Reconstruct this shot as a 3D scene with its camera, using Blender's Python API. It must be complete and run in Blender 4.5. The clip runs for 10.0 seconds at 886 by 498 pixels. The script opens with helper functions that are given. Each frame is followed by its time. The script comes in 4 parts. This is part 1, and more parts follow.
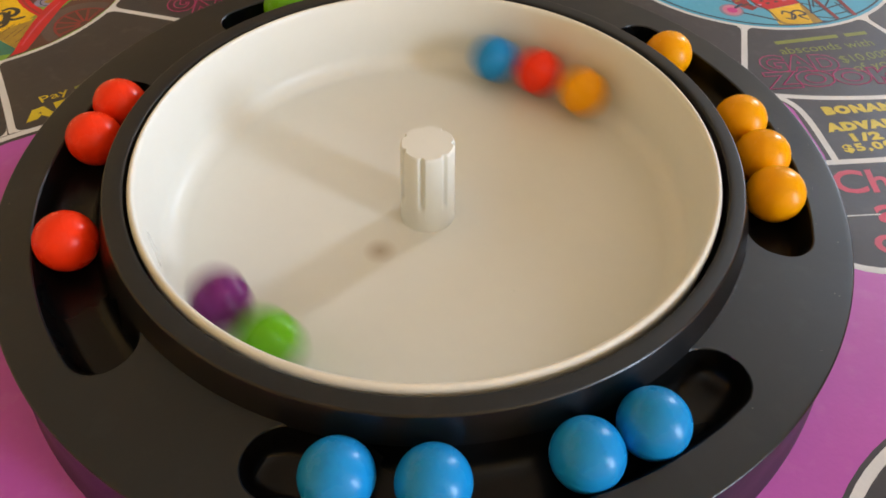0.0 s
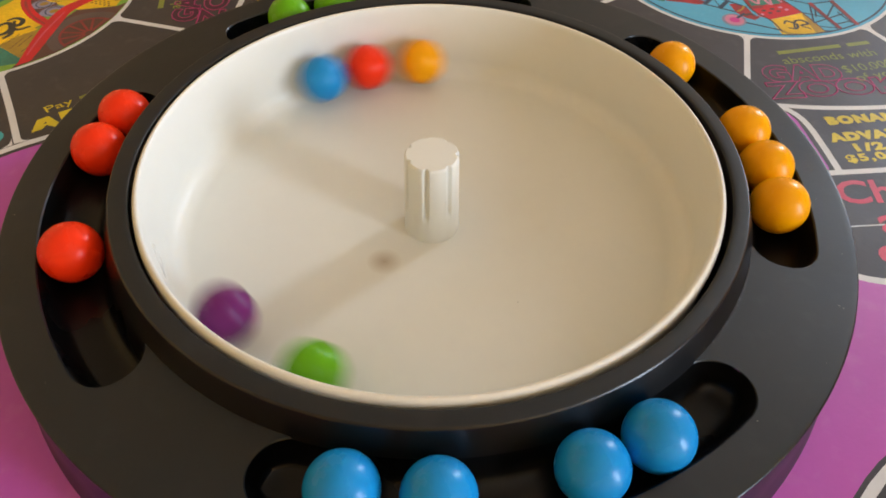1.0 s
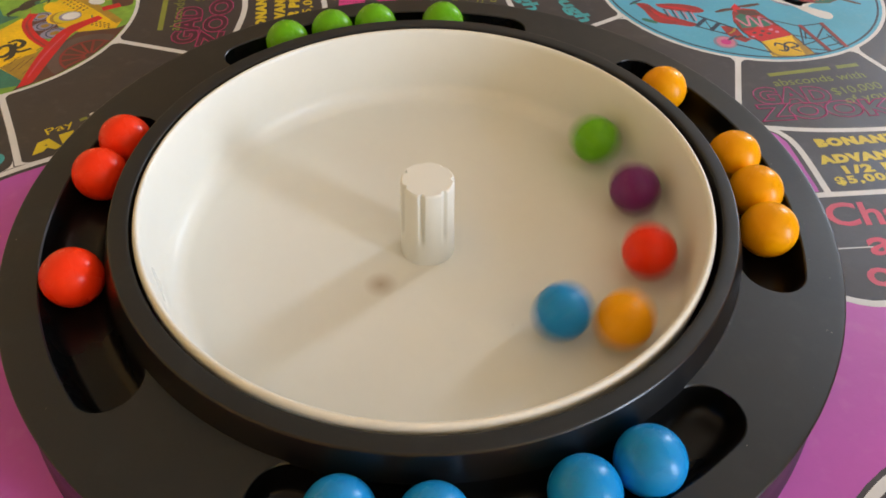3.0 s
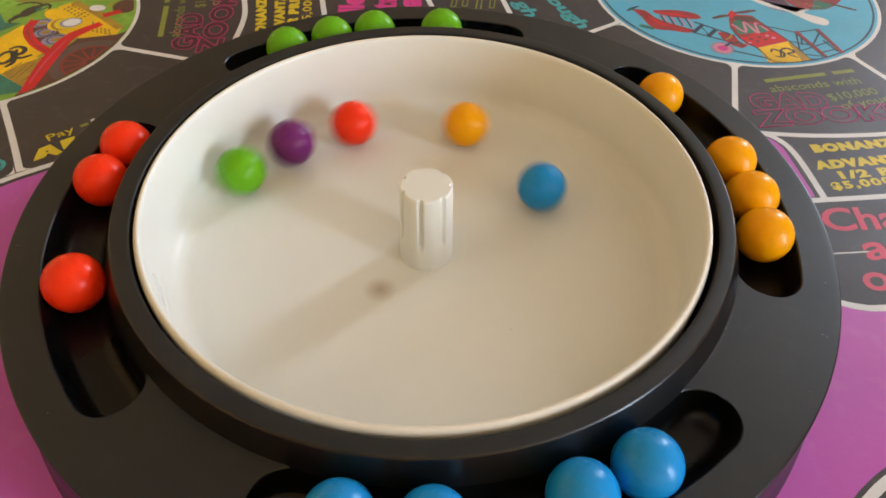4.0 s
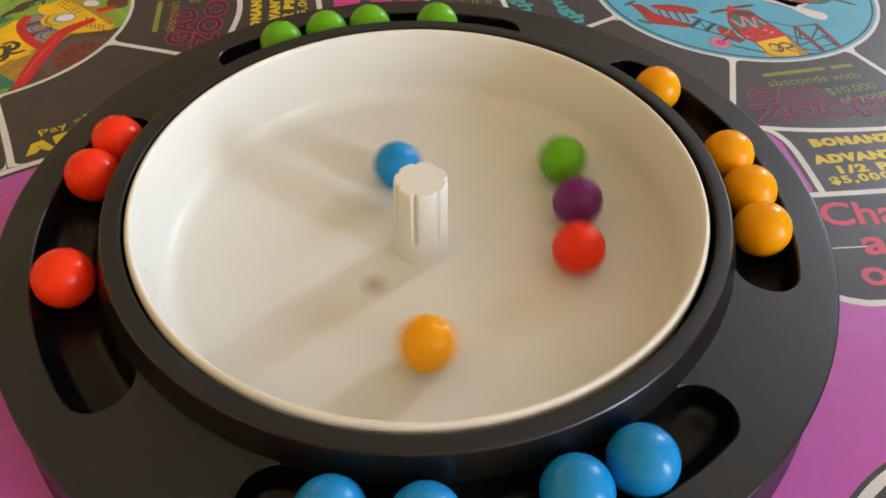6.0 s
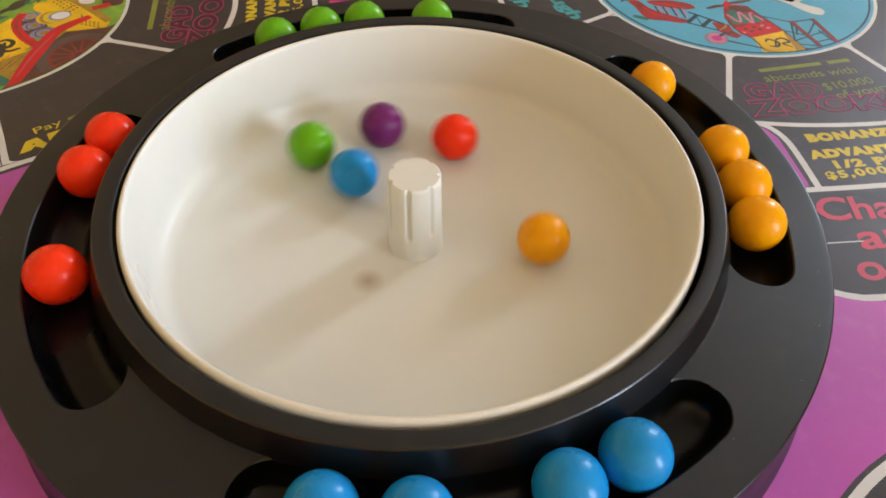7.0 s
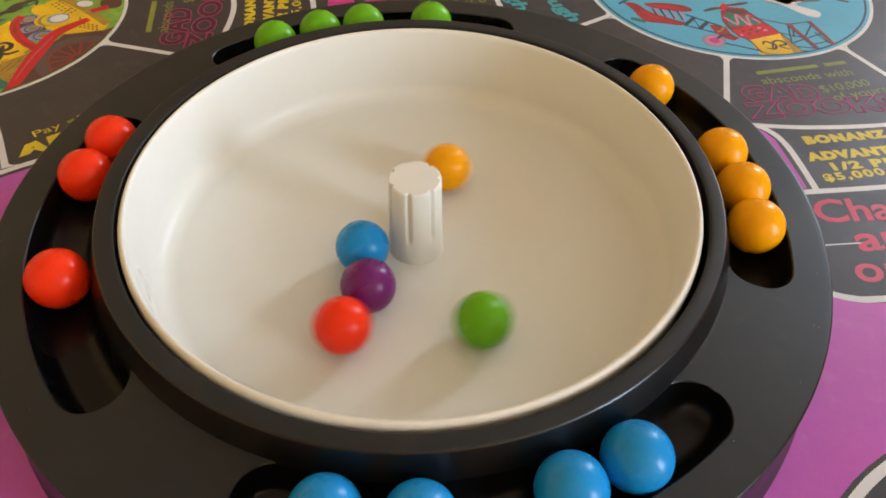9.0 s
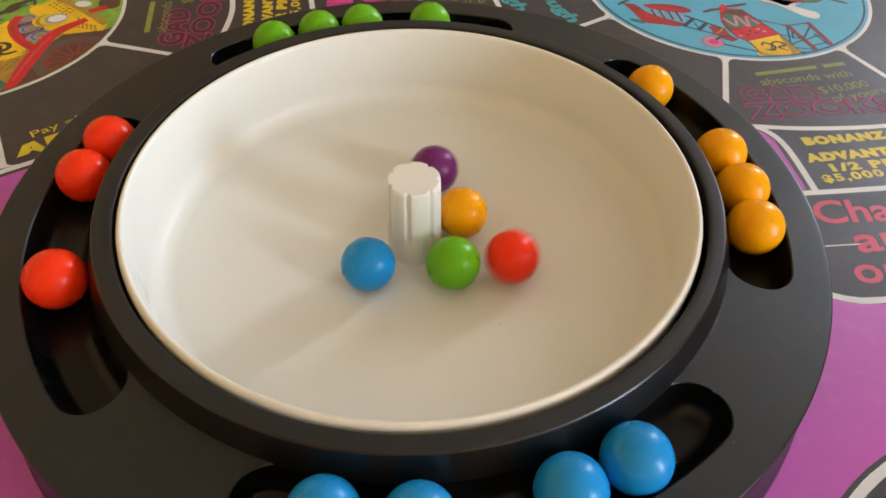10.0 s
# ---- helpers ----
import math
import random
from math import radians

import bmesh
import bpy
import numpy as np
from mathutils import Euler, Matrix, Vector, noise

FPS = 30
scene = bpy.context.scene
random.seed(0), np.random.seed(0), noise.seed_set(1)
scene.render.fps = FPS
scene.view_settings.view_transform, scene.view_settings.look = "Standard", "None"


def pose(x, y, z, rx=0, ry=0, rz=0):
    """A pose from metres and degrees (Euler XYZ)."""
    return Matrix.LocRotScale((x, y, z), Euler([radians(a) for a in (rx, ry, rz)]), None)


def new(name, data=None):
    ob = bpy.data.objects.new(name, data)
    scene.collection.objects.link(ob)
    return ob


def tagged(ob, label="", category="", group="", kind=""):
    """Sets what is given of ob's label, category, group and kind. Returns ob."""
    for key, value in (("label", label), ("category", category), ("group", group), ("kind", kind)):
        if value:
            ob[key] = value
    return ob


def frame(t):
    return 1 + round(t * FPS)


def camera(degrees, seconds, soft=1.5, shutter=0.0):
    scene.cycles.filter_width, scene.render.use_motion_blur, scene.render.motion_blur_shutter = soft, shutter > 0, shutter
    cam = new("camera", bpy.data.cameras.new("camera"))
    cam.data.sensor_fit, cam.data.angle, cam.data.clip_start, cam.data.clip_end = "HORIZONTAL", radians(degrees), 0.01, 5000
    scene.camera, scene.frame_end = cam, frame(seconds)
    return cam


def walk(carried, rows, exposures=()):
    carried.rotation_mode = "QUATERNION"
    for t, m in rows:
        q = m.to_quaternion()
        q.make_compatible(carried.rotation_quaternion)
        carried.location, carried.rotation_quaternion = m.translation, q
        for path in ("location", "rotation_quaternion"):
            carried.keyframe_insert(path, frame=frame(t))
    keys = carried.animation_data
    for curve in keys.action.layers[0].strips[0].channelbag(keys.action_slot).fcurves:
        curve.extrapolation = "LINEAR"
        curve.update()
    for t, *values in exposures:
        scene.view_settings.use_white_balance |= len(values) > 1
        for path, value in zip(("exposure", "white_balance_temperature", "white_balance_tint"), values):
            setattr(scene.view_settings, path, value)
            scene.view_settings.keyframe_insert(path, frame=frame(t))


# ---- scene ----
# Camera, held by hand over the game
cam = camera(61.63, 10.0, soft=1.7, shutter=0.5)
walk(cam, [
    (0.0, pose(0.00726, -0.15376, 0.15604, 42.229, -0.709, 1.625)),
    (0.5, pose(0.00736, -0.15379, 0.15574, 42.455, -0.666, 1.699)),
    (1.0, pose(0.00645, -0.15289, 0.15719, 42.646, -0.658, 1.714)),
    (1.5, pose(0.00747, -0.15346, 0.15878, 42.978, -0.604, 1.761)),
    (2.0, pose(0.00621, -0.15200, 0.16028, 43.098, -0.581, 1.759)),
    (2.5, pose(0.00658, -0.15195, 0.16118, 43.217, -0.710, 1.636)),
    (4.0, pose(0.00682, -0.15307, 0.16341, 43.710, -0.831, 1.443)),
    (4.5, pose(0.00643, -0.15296, 0.16310, 43.820, -0.820, 1.496)),
    (5.0, pose(0.00496, -0.15265, 0.16282, 43.901, -0.802, 1.481)),
    (5.5, pose(0.00667, -0.15252, 0.16218, 43.727, -0.850, 1.399)),
    (7.0, pose(0.01030, -0.15283, 0.16014, 43.593, -0.599, 1.311)),
    (7.5, pose(0.01141, -0.15332, 0.16053, 43.587, -0.590, 1.182)),
    (8.0, pose(0.01053, -0.15348, 0.16117, 43.633, -0.580, 1.108)),
    (8.5, pose(0.01001, -0.15301, 0.16070, 43.604, -0.632, 1.086)),
    (9.0, pose(0.00904, -0.15282, 0.16110, 43.625, -0.744, 1.014)),
    (9.5, pose(0.00820, -0.15252, 0.16113, 43.583, -0.816, 0.999)),
    (10.0, pose(0.00885, -0.15257, 0.16074, 43.707, -0.862, 0.955)),
])

# Light: daylight through two windows in one wall of the room
scene.view_settings.exposure = 0.045
world = bpy.data.worlds.new("sky")
scene.world = world
world.use_nodes = True
sky = world.node_tree.nodes.new("ShaderNodeTexSky")
sky.sky_type, sky.sun_disc = "NISHITA", False
sky.sun_elevation, sky.sun_rotation = radians(35), radians(200)
world.node_tree.links.new(sky.outputs[0], world.node_tree.nodes["Background"].inputs[0])
world.node_tree.nodes["Background"].inputs[1].default_value = 0.1

WALL_X = 2.1
WINDOWS = [  # y, z of the middle, width, height, watts, colour
    (2.10, 1.14, 0.50, 0.85, 58.0, (0.67, 0.80, 1.0)),
    (-1.16, 0.62, 0.40, 1.15, 57.0, (0.67, 0.80, 1.0)),
]
for wy, wz, ww, wh, watts, tone in WINDOWS:
    lamp = bpy.data.lights.new("window_daylight", "AREA")
    lamp.shape, lamp.size, lamp.size_y, lamp.energy, lamp.color = "RECTANGLE", ww, wh, watts, tone
    new("window_daylight", lamp).matrix_world = pose(WALL_X + 0.02, wy, wz, 0, 90, 0) @ pose(0, 0, 0, 0, 0, 90)


# ---- materials ----
def material(name, colour, rough=0.5, metal=0.0, spread=0.12, grain=60.0, bump=0.0, bump_size=400.0, coat=0.0, rough_spread=0.08, spots=0.0, spot_colour=(0.8, 0.8, 0.8), gloss=0.5):
    """Base colour varied at two scales, uneven gloss, fine relief and a few worn spots."""
    m = bpy.data.materials.new(name)
    m.use_nodes = True
    nodes, links = m.node_tree.nodes, m.node_tree.links
    shader = nodes["Principled BSDF"]
    where = nodes.new("ShaderNodeTexCoord")

    def noise_at(scale, detail):
        n = nodes.new("ShaderNodeTexNoise")
        n.inputs["Scale"].default_value, n.inputs["Detail"].default_value = scale, detail
        links.new(where.outputs["Object"], n.inputs["Vector"])
        return n

    def mixed(factor, a, b, kind="MIX"):
        x = nodes.new("ShaderNodeMix")
        x.data_type, x.blend_type = "RGBA", kind
        for socket, value in ((x.inputs[0], factor), (x.inputs[6], a), (x.inputs[7], b)):
            if isinstance(value, bpy.types.NodeSocket):
                links.new(value, socket)
            else:
                socket.default_value = value if isinstance(value, float) else (*value, 1.0)
        return x.outputs[2]

    def span(socket, lo, hi, out_lo, out_hi):
        r = nodes.new("ShaderNodeMapRange")
        links.new(socket, r.inputs[0])
        for i, v in enumerate((lo, hi, out_lo, out_hi)):
            r.inputs[i + 1].default_value = v
        return r.outputs[0]

    coarse, fine = noise_at(grain, 4.0), noise_at(grain * 14, 3.0)
    low = tuple(c * (1 - spread) for c in colour)
    high = tuple(min(1.0, c * (1 + spread)) for c in colour)
    base = mixed(span(coarse.outputs[0], 0.3, 0.7, 0.0, 1.0), low, high)
    base = mixed(span(fine.outputs[0], 0.35, 0.65, 0.0, spread * 1.2), base, tuple(c * 0.6 for c in colour))
    if spots:
        speck = noise_at(grain * 6, 6.0)
        base = mixed(span(speck.outputs[0], 0.56, 0.70, 0.0, spots), base, spot_colour)
    links.new(base, shader.inputs["Base Color"])
    links.new(span(coarse.outputs[0], 0.3, 0.7, max(0.02, rough - rough_spread), rough + rough_spread), shader.inputs["Roughness"])
    shader.inputs["Metallic"].default_value = metal
    shader.inputs["Specular IOR Level"].default_value = gloss
    shader.inputs["Coat Weight"].default_value = coat
    if bump:
        relief = nodes.new("ShaderNodeBump")
        relief.inputs["Strength"].default_value, relief.inputs["Distance"].default_value = bump, 0.0004
        links.new(noise_at(bump_size, 5.0).outputs[0], relief.inputs["Height"])
        links.new(relief.outputs[0], shader.inputs["Normal"])
    return m


BLACK = material("black_plastic", (0.0055, 0.0080, 0.0100), 0.41, spread=0.1, grain=25, bump=0.05, bump_size=900, spots=0.03, spot_colour=(0.15, 0.15, 0.15), gloss=0.46)
BLACK_GLOSS = material("polished_black_plastic", (0.0035, 0.0035, 0.0036), 0.31, spread=0.1, grain=25, rough_spread=0.04, gloss=0.5)
# the tray's plastic, with the troughs' shade put into colour and gloss
SHADED_BLACK = material("shaded_black_plastic", (0.0030, 0.0030, 0.0030), 0.28, spread=0.1, grain=25, rough_spread=0.05, gloss=0.22)
# pale spots hold both the scuffs and an edge highlight
SCUFF_GLINT = material("scuffed_glinting_black_plastic", (0.010, 0.011, 0.012), 0.5, spread=0.2, grain=160, spots=0.85, spot_colour=(0.16, 0.16, 0.165))
CREAM = material("cream_plastic", (0.760, 0.748, 0.678), 0.34, spread=0.02, grain=18, gloss=0.3)
RIM = material("yellower_cream_plastic", (0.75, 0.70, 0.59), 0.45, spread=0.05, grain=60, gloss=0.3)
STAIN = material("stained_cream_plastic", (0.70, 0.66, 0.58), 0.36, spread=0.02, grain=18)
nodes, links = STAIN.node_tree.nodes, STAIN.node_tree.links
where, blot, blend = nodes.new("ShaderNodeTexCoord"), nodes.new("ShaderNodeTexGradient"), nodes.new("ShaderNodeMix")
grow = nodes.new("ShaderNodeVectorMath")
grow.operation, grow.inputs[3].default_value = "SCALE", 195.0
blot.gradient_type, blend.data_type = "SPHERICAL", "RGBA"
links.new(where.outputs["Object"], grow.inputs[0])
links.new(grow.outputs[0], blot.inputs[0])
links.new(blot.outputs[1], blend.inputs[0])
blend.inputs[6].default_value, blend.inputs[7].default_value = (0.760, 0.748, 0.678, 1), (0.46, 0.38, 0.28, 1)
links.new(blend.outputs[2], nodes["Principled BSDF"].inputs["Base Color"])
BALL_RED = material("red_plastic", (0.86, 0.034, 0.005), 0.27, spread=0.03, grain=90, gloss=0.22)
BALL_BLUE = material("blue_plastic", (0.008, 0.250, 0.600), 0.28, spread=0.03, grain=90, gloss=0.28)
BALL_ORANGE = material("orange_plastic", (0.90, 0.370, 0.001), 0.27, spread=0.03, grain=90, gloss=0.2)
BALL_GREEN = material("green_plastic", (0.130, 0.400, 0.006), 0.27, spread=0.03, grain=90, gloss=0.24)
BALL_PURPLE = material("purple_plastic", (0.150, 0.013, 0.125), 0.28, spread=0.03, grain=90, gloss=0.28)

CHARCOAL = material("charcoal_print", (0.036, 0.031, 0.035), 0.5, spread=0.14, grain=30, bump=0.13, bump_size=900, spots=0.22, spot_colour=(0.10, 0.095, 0.092), gloss=0.5)
MAGENTA = material("magenta_print", (0.48, 0.078, 0.43), 0.45, spread=0.05, grain=30, bump=0.10, bump_size=700, spots=0.10, spot_colour=(0.65, 0.3, 0.55))
WHITE_INK = material("white_print", (0.70, 0.69, 0.69), 0.45, spread=0.06, grain=60, bump=0.2, bump_size=700, gloss=0.3)
YELLOW_INK = material("yellow_print", (0.68, 0.52, 0.025), 0.45, spread=0.12, grain=90, bump=0.2, bump_size=700, gloss=0.3)
LIME_INK = material("lime_print", (0.24, 0.27, 0.045), 0.45, spread=0.15, grain=120, gloss=0.3)
PINK_INK = material("pink_print", (0.42, 0.028, 0.15), 0.45, spread=0.12, grain=90, bump=0.2, bump_size=700, gloss=0.3)
ROSE_INK = material("rose_print", (0.62, 0.075, 0.13), 0.45, spread=0.12, grain=90, bump=0.2, bump_size=700, gloss=0.3)
CYAN_INK = material("cyan_print", (0.06, 0.36, 0.40), 0.45, spread=0.12, grain=90, gloss=0.3)
SKY_INK = material("sky_blue_print", (0.10, 0.42, 0.62), 0.42, spread=0.08, grain=40, bump=0.2, bump_size=700, spots=0.1, spot_colour=(0.35, 0.6, 0.7), gloss=0.3)
GREEN_INK = material("green_print", (0.22, 0.42, 0.05), 0.45, spread=0.45, grain=22, bump=0.2, bump_size=700, gloss=0.3)
TEAL_INK = material("teal_print", (0.04, 0.20, 0.14), 0.45, spread=0.35, grain=60, gloss=0.3)
GOLD_INK = material("gold_print", (0.82, 0.50, 0.008), 0.45, spread=0.24, grain=50, gloss=0.3)
OCHRE_INK = material("ochre_print", (0.40, 0.24, 0.03), 0.45, spread=0.25, grain=150, gloss=0.3)
PLANE_INK = material("dark_red_print", (0.36, 0.030, 0.032), 0.45, spread=0.35, grain=160, gloss=0.3)
RED_INK = material("red_print", (0.60, 0.014, 0.022), 0.45, spread=0.2, grain=90, gloss=0.3)
BROWN_INK = material("brown_print", (0.11, 0.045, 0.035), 0.45, spread=0.25, grain=90, gloss=0.3)
NAVY_INK = material("navy_print", (0.03, 0.05, 0.09), 0.45, spread=0.2, grain=90, gloss=0.3)
LILAC_INK = material("lilac_print", (0.27, 0.25, 0.36), 0.45, spread=0.2, grain=120, gloss=0.3)
ROSE_LIGHT_INK = material("light_pink_print", (0.62, 0.22, 0.33), 0.45, spread=0.15, grain=120, gloss=0.3)
HOT_PINK_INK = material("hot_pink_print", (0.62, 0.045, 0.26), 0.45, spread=0.1, grain=90, gloss=0.3)
MAROON_INK = material("maroon_print", (0.075, 0.020, 0.038), 0.5, spread=0.15, grain=90, gloss=0.3)
PLUM_INK = material("plum_print", (0.085, 0.030, 0.080), 0.45, spread=0.3, grain=90, gloss=0.3)
WHEEL_INK = material("faded_red_print", (0.27, 0.035, 0.035), 0.45, spread=0.3, grain=150, gloss=0.3)
TYRE_INK = material("grey_brown_print", (0.115, 0.080, 0.075), 0.45, spread=0.25, grain=90, gloss=0.3)
INK = material("black_print", (0.025, 0.022, 0.020), 0.45, spread=0.2, grain=90)
CARD_EDGE = material("grey_cardboard", (0.32, 0.29, 0.25), 0.8, spread=0.15, grain=80, bump=0.3)
WOOD = material("brown_wood", (0.20, 0.11, 0.06), 0.4, spread=0.3, grain=12, bump=0.1)
# colours of the unseen room, chosen for the warm light they bounce
BOUNCE_PLASTER = material("warm_bounce_plaster", (0.90, 0.64, 0.30), 0.85, spread=0.06, grain=3, bump=0.1, bump_size=60)
CEILING = material("ceiling_paint", (0.85, 0.77, 0.64), 0.85, spread=0.04, grain=3)
# invented darker finish for the unseen north wall, dims the sheen
DIM_WALL = material("dim_brown_wall", (0.44, 0.32, 0.19), 0.6, spread=0.2, grain=6, bump=0.1, bump_size=40)
BOUNCE_FLOOR = material("tan_bounce_floor", (0.62, 0.41, 0.18), 0.95, spread=0.2, grain=20, bump=0.4, bump_size=120)
FRAME_PAINT = material("white_frame_paint", (0.75, 0.73, 0.70), 0.4, spread=0.03, grain=10)


# ---- mesh helpers ----
def part(name, bm, mat, parent=None, label="", smooth=None):
    """Links a bmesh as one mesh object, under a thing or a part."""
    bmesh.ops.recalc_face_normals(bm, faces=bm.faces)
    me = bpy.data.meshes.new(name)
    bm.to_mesh(me)
    bm.free()
    me.materials.append(mat)
    if smooth is not None:
        me.shade_smooth()
        me.set_sharp_from_angle(angle=radians(smooth))
    ob = new(name, me)
    ob.parent = parent
    return tagged(ob, label)


def holder(name, label, category, group="", kind="", m=None):
    ob = new(name)
    ob.empty_display_size = 0.01
    if m is not None:
        ob.matrix_basis = m
    return tagged(ob, label, category, group, kind)


def box_into(bm, x0, x1, y0, y1, z0, z1):
    r = bmesh.ops.create_cube(bm, size=1.0)
    bmesh.ops.transform(bm, matrix=Matrix.LocRotScale(((x0 + x1) / 2, (y0 + y1) / 2, (z0 + z1) / 2), None, (x1 - x0, y1 - y0, z1 - z0)), verts=r["verts"])
    return r["verts"]


def box(name, x0, x1, y0, y1, z0, z1, mat, parent=None, label="", bevel=0.0):
    bm = bmesh.new()
    box_into(bm, x0, x1, y0, y1, z0, z1)
    if bevel:
        bmesh.ops.bevel(bm, geom=bm.edges[:], offset=bevel, segments=2, affect="EDGES", profile=0.5)
    return part(name, bm, mat, parent, label)


def turned(profile, count=192, closed=False):
    """A bmesh turned round z from (radius, height) pairs; a radius of 0 ends in one point."""
    bm = bmesh.new()
    rings = []
    for r, z in profile:
        if r < 1e-6:
            rings.append([bm.verts.new((0, 0, z))])
        else:
            rings.append([bm.verts.new((r * math.cos(2 * math.pi * i / count), r * math.sin(2 * math.pi * i / count), z)) for i in range(count)])
    pairs = list(zip(rings, rings[1:]))
    if closed:
        pairs.append((rings[-1], rings[0]))
    for a, b in pairs:
        for i in range(count):
            j = (i + 1) % count
            quad = [a[i % len(a)], a[j % len(a)], b[j % len(b)], b[i % len(b)]]
            quad = list(dict.fromkeys(quad))
            if len(quad) > 2:
                bm.faces.new(quad)
    return bm


def rounded(points, radius, steps=5):
    """Corner points with each inner corner replaced by a small arc."""
    out = [points[0]]
    for a, b, c in zip(points, points[1:], points[2:]):
        a, b, c = Vector(a), Vector(b), Vector(c)
        d = min(radius, (a - b).length * 0.45, (c - b).length * 0.45)
        p, q = b + (a - b).normalized() * d, b + (c - b).normalized() * d
        for i in range(steps + 1):
            t = i / steps
            out.append(tuple((1 - t) ** 2 * p + 2 * t * (1 - t) * b + t * t * q))
    return out + [points[-1]]


# ---- room: unseen, added to bounce the window light ----
def room():
    # unseen west and south walls stand close to strengthen the warm fill
    x0, x1, y0, y1, z0, z1 = -1.6, WALL_X, -2.0, 3.4, -0.75, 1.75
    tagged(box("floor", x0 - 0.2, x1 + 0.2, y0 - 0.2, y1 + 0.2, z0 - 0.1, z0, BOUNCE_FLOOR), "unseen tan floor that bounces warm light up", "floor", kind="structure")
    tagged(box("ceiling", x0 - 0.2, x1 + 0.2, y0 - 0.2, y1 + 0.2, z1, z1 + 0.1, CEILING), "unseen warm white ceiling that returns light from above", "ceiling", kind="structure")
    tagged(box("wall_west", x0 - 0.2, x0, y0, y1, z0, z1, BOUNCE_PLASTER), "unseen beige wall that bounces warm light on the game", "wall", kind="structure")
    tagged(box("wall_south", x0 - 0.2, x1 + 0.2, y0 - 0.2, y0, z0, z1, BOUNCE_PLASTER), "unseen beige wall that bounces warm light on the game", "wall", kind="structure")
    # unseen wall, kept dark so deck and board reflect less
    tagged(box("wall_north", x0 - 0.2, x1 + 0.2, y1, y1 + 0.2, z0, z1, DIM_WALL), "unseen darker brown wall that dims reflections in tray and board", "wall", kind="structure")
    bm = bmesh.new()
    y = y0
    for wy, wz, ww, wh, _, _ in sorted(WINDOWS):
        a, b = wy - ww / 2, wy + ww / 2
        box_into(bm, x1, x1 + 0.2, y, a, z0, z1)
        box_into(bm, x1, x1 + 0.2, a, b, z0, wz - wh / 2)
        box_into(bm, x1, x1 + 0.2, a, b, wz + wh / 2, z1)
        y = b
    box_into(bm, x1, x1 + 0.2, y, y1, z0, z1)
    tagged(part("wall_east", bm, BOUNCE_PLASTER), "beige plastered wall with two window openings", "wall", kind="structure")
    for n, (wy, wz, ww, wh, _, _) in enumerate(sorted(WINDOWS)):
        win = holder("window_%d" % (n + 1), "white framed window letting in daylight", "window", kind="structure", m=pose(x1 + 0.1, wy, wz))
        for name, a, b, c, d in (("sill", -ww / 2, ww / 2, -wh / 2, -wh / 2 + 0.03), ("frame", -ww / 2, ww / 2, wh / 2 - 0.03, wh / 2),
                                 ("frame", -ww / 2, -ww / 2 + 0.03, -wh / 2 + 0.03, wh / 2 - 0.03), ("frame", ww / 2 - 0.03, ww / 2, -wh / 2 + 0.03, wh / 2 - 0.03)):
            box(name, -0.03, 0.03, a, b, c, d, FRAME_PAINT, win)


def table():
    top = holder("table", "brown wooden table under the game board", "table")
    box("tabletop", -0.55, 0.55, -0.50, 0.60, -0.033, -0.003, WOOD, top, bevel=0.004)
    for x in (-0.5, 0.5):
        for y in (-0.45, 0.55):
            box("leg", x - 0.03, x + 0.03, y - 0.03, y + 0.03, -0.75, -0.033, WOOD, top)


room()
table()

# ---- game board: printed shapes lie in thin layers on the card ----
MM = 0.001
board = holder("game_board", "folding cardboard game board printed with dark spaces, white lines and pictures", "game board")
box("card", -0.31, 0.31, -0.30, 0.32, -0.003, 0.0, CARD_EDGE, board)
box("print", -0.3098, 0.3098, -0.2998, 0.3198, 0.0, 0.00005, CHARCOAL, board, "worn charcoal printed paper")


def smooth_line(points, steps=8):
    """Catmull-Rom through the points."""
    if len(points) < 3:
        return [Vector(p) for p in points]
    p = [Vector(q) for q in points]
    p = [2 * p[0] - p[1]] + p + [2 * p[-1] - p[-2]]
    out = []
    for i in range(1, len(p) - 2):
        for k in range(steps):
            t = k / steps
            out.append(0.5 * (2 * p[i] + (p[i + 1] - p[i - 1]) * t + (2 * p[i - 1] - 5 * p[i] + 4 * p[i + 1] - p[i + 2]) * t * t
                              + (3 * p[i] - p[i - 1] - 3 * p[i + 1] + p[i + 2]) * t ** 3))
    return out + [p[-2]]


SHEETS = [0]


def ink_height(layer):
    """Each printed shape lies a hair above the one before."""
    SHEETS[0] += 1
    return 0.00006 + layer * 0.000004 + SHEETS[0] * 0.00000037


def printed(name, outline, mat, layer, parent, label="", within=None):
    """A flat inked shape; outline in millimetres."""
    bm = bmesh.new()
    vs = [bm.verts.new((x * MM, y * MM, 0)) for x, y in kept(outline, within)]
    face = bm.faces.new(vs)
    bmesh.ops.triangulate(bm, faces=[face])
    ob = part(name, bm, mat, parent, label)
    for poly in ob.data.polygons:
        if poly.normal.z < 0:
            ob.data.flip_normals()
            break
    ob.location.z = ink_height(layer)
    return ob


def kept(points, within):
    """The points, drawn in to the edge of the round field (x, y, radius) they belong to."""
    if within is None:
        return [tuple(p) for p in points]
    out = []
    for p in points:
        d = Vector(p) - Vector(within[:2])
        out.append(tuple(Vector(within[:2]) + d * min(1.0, within[2] / max(d.length, 1e-6))))
    return out


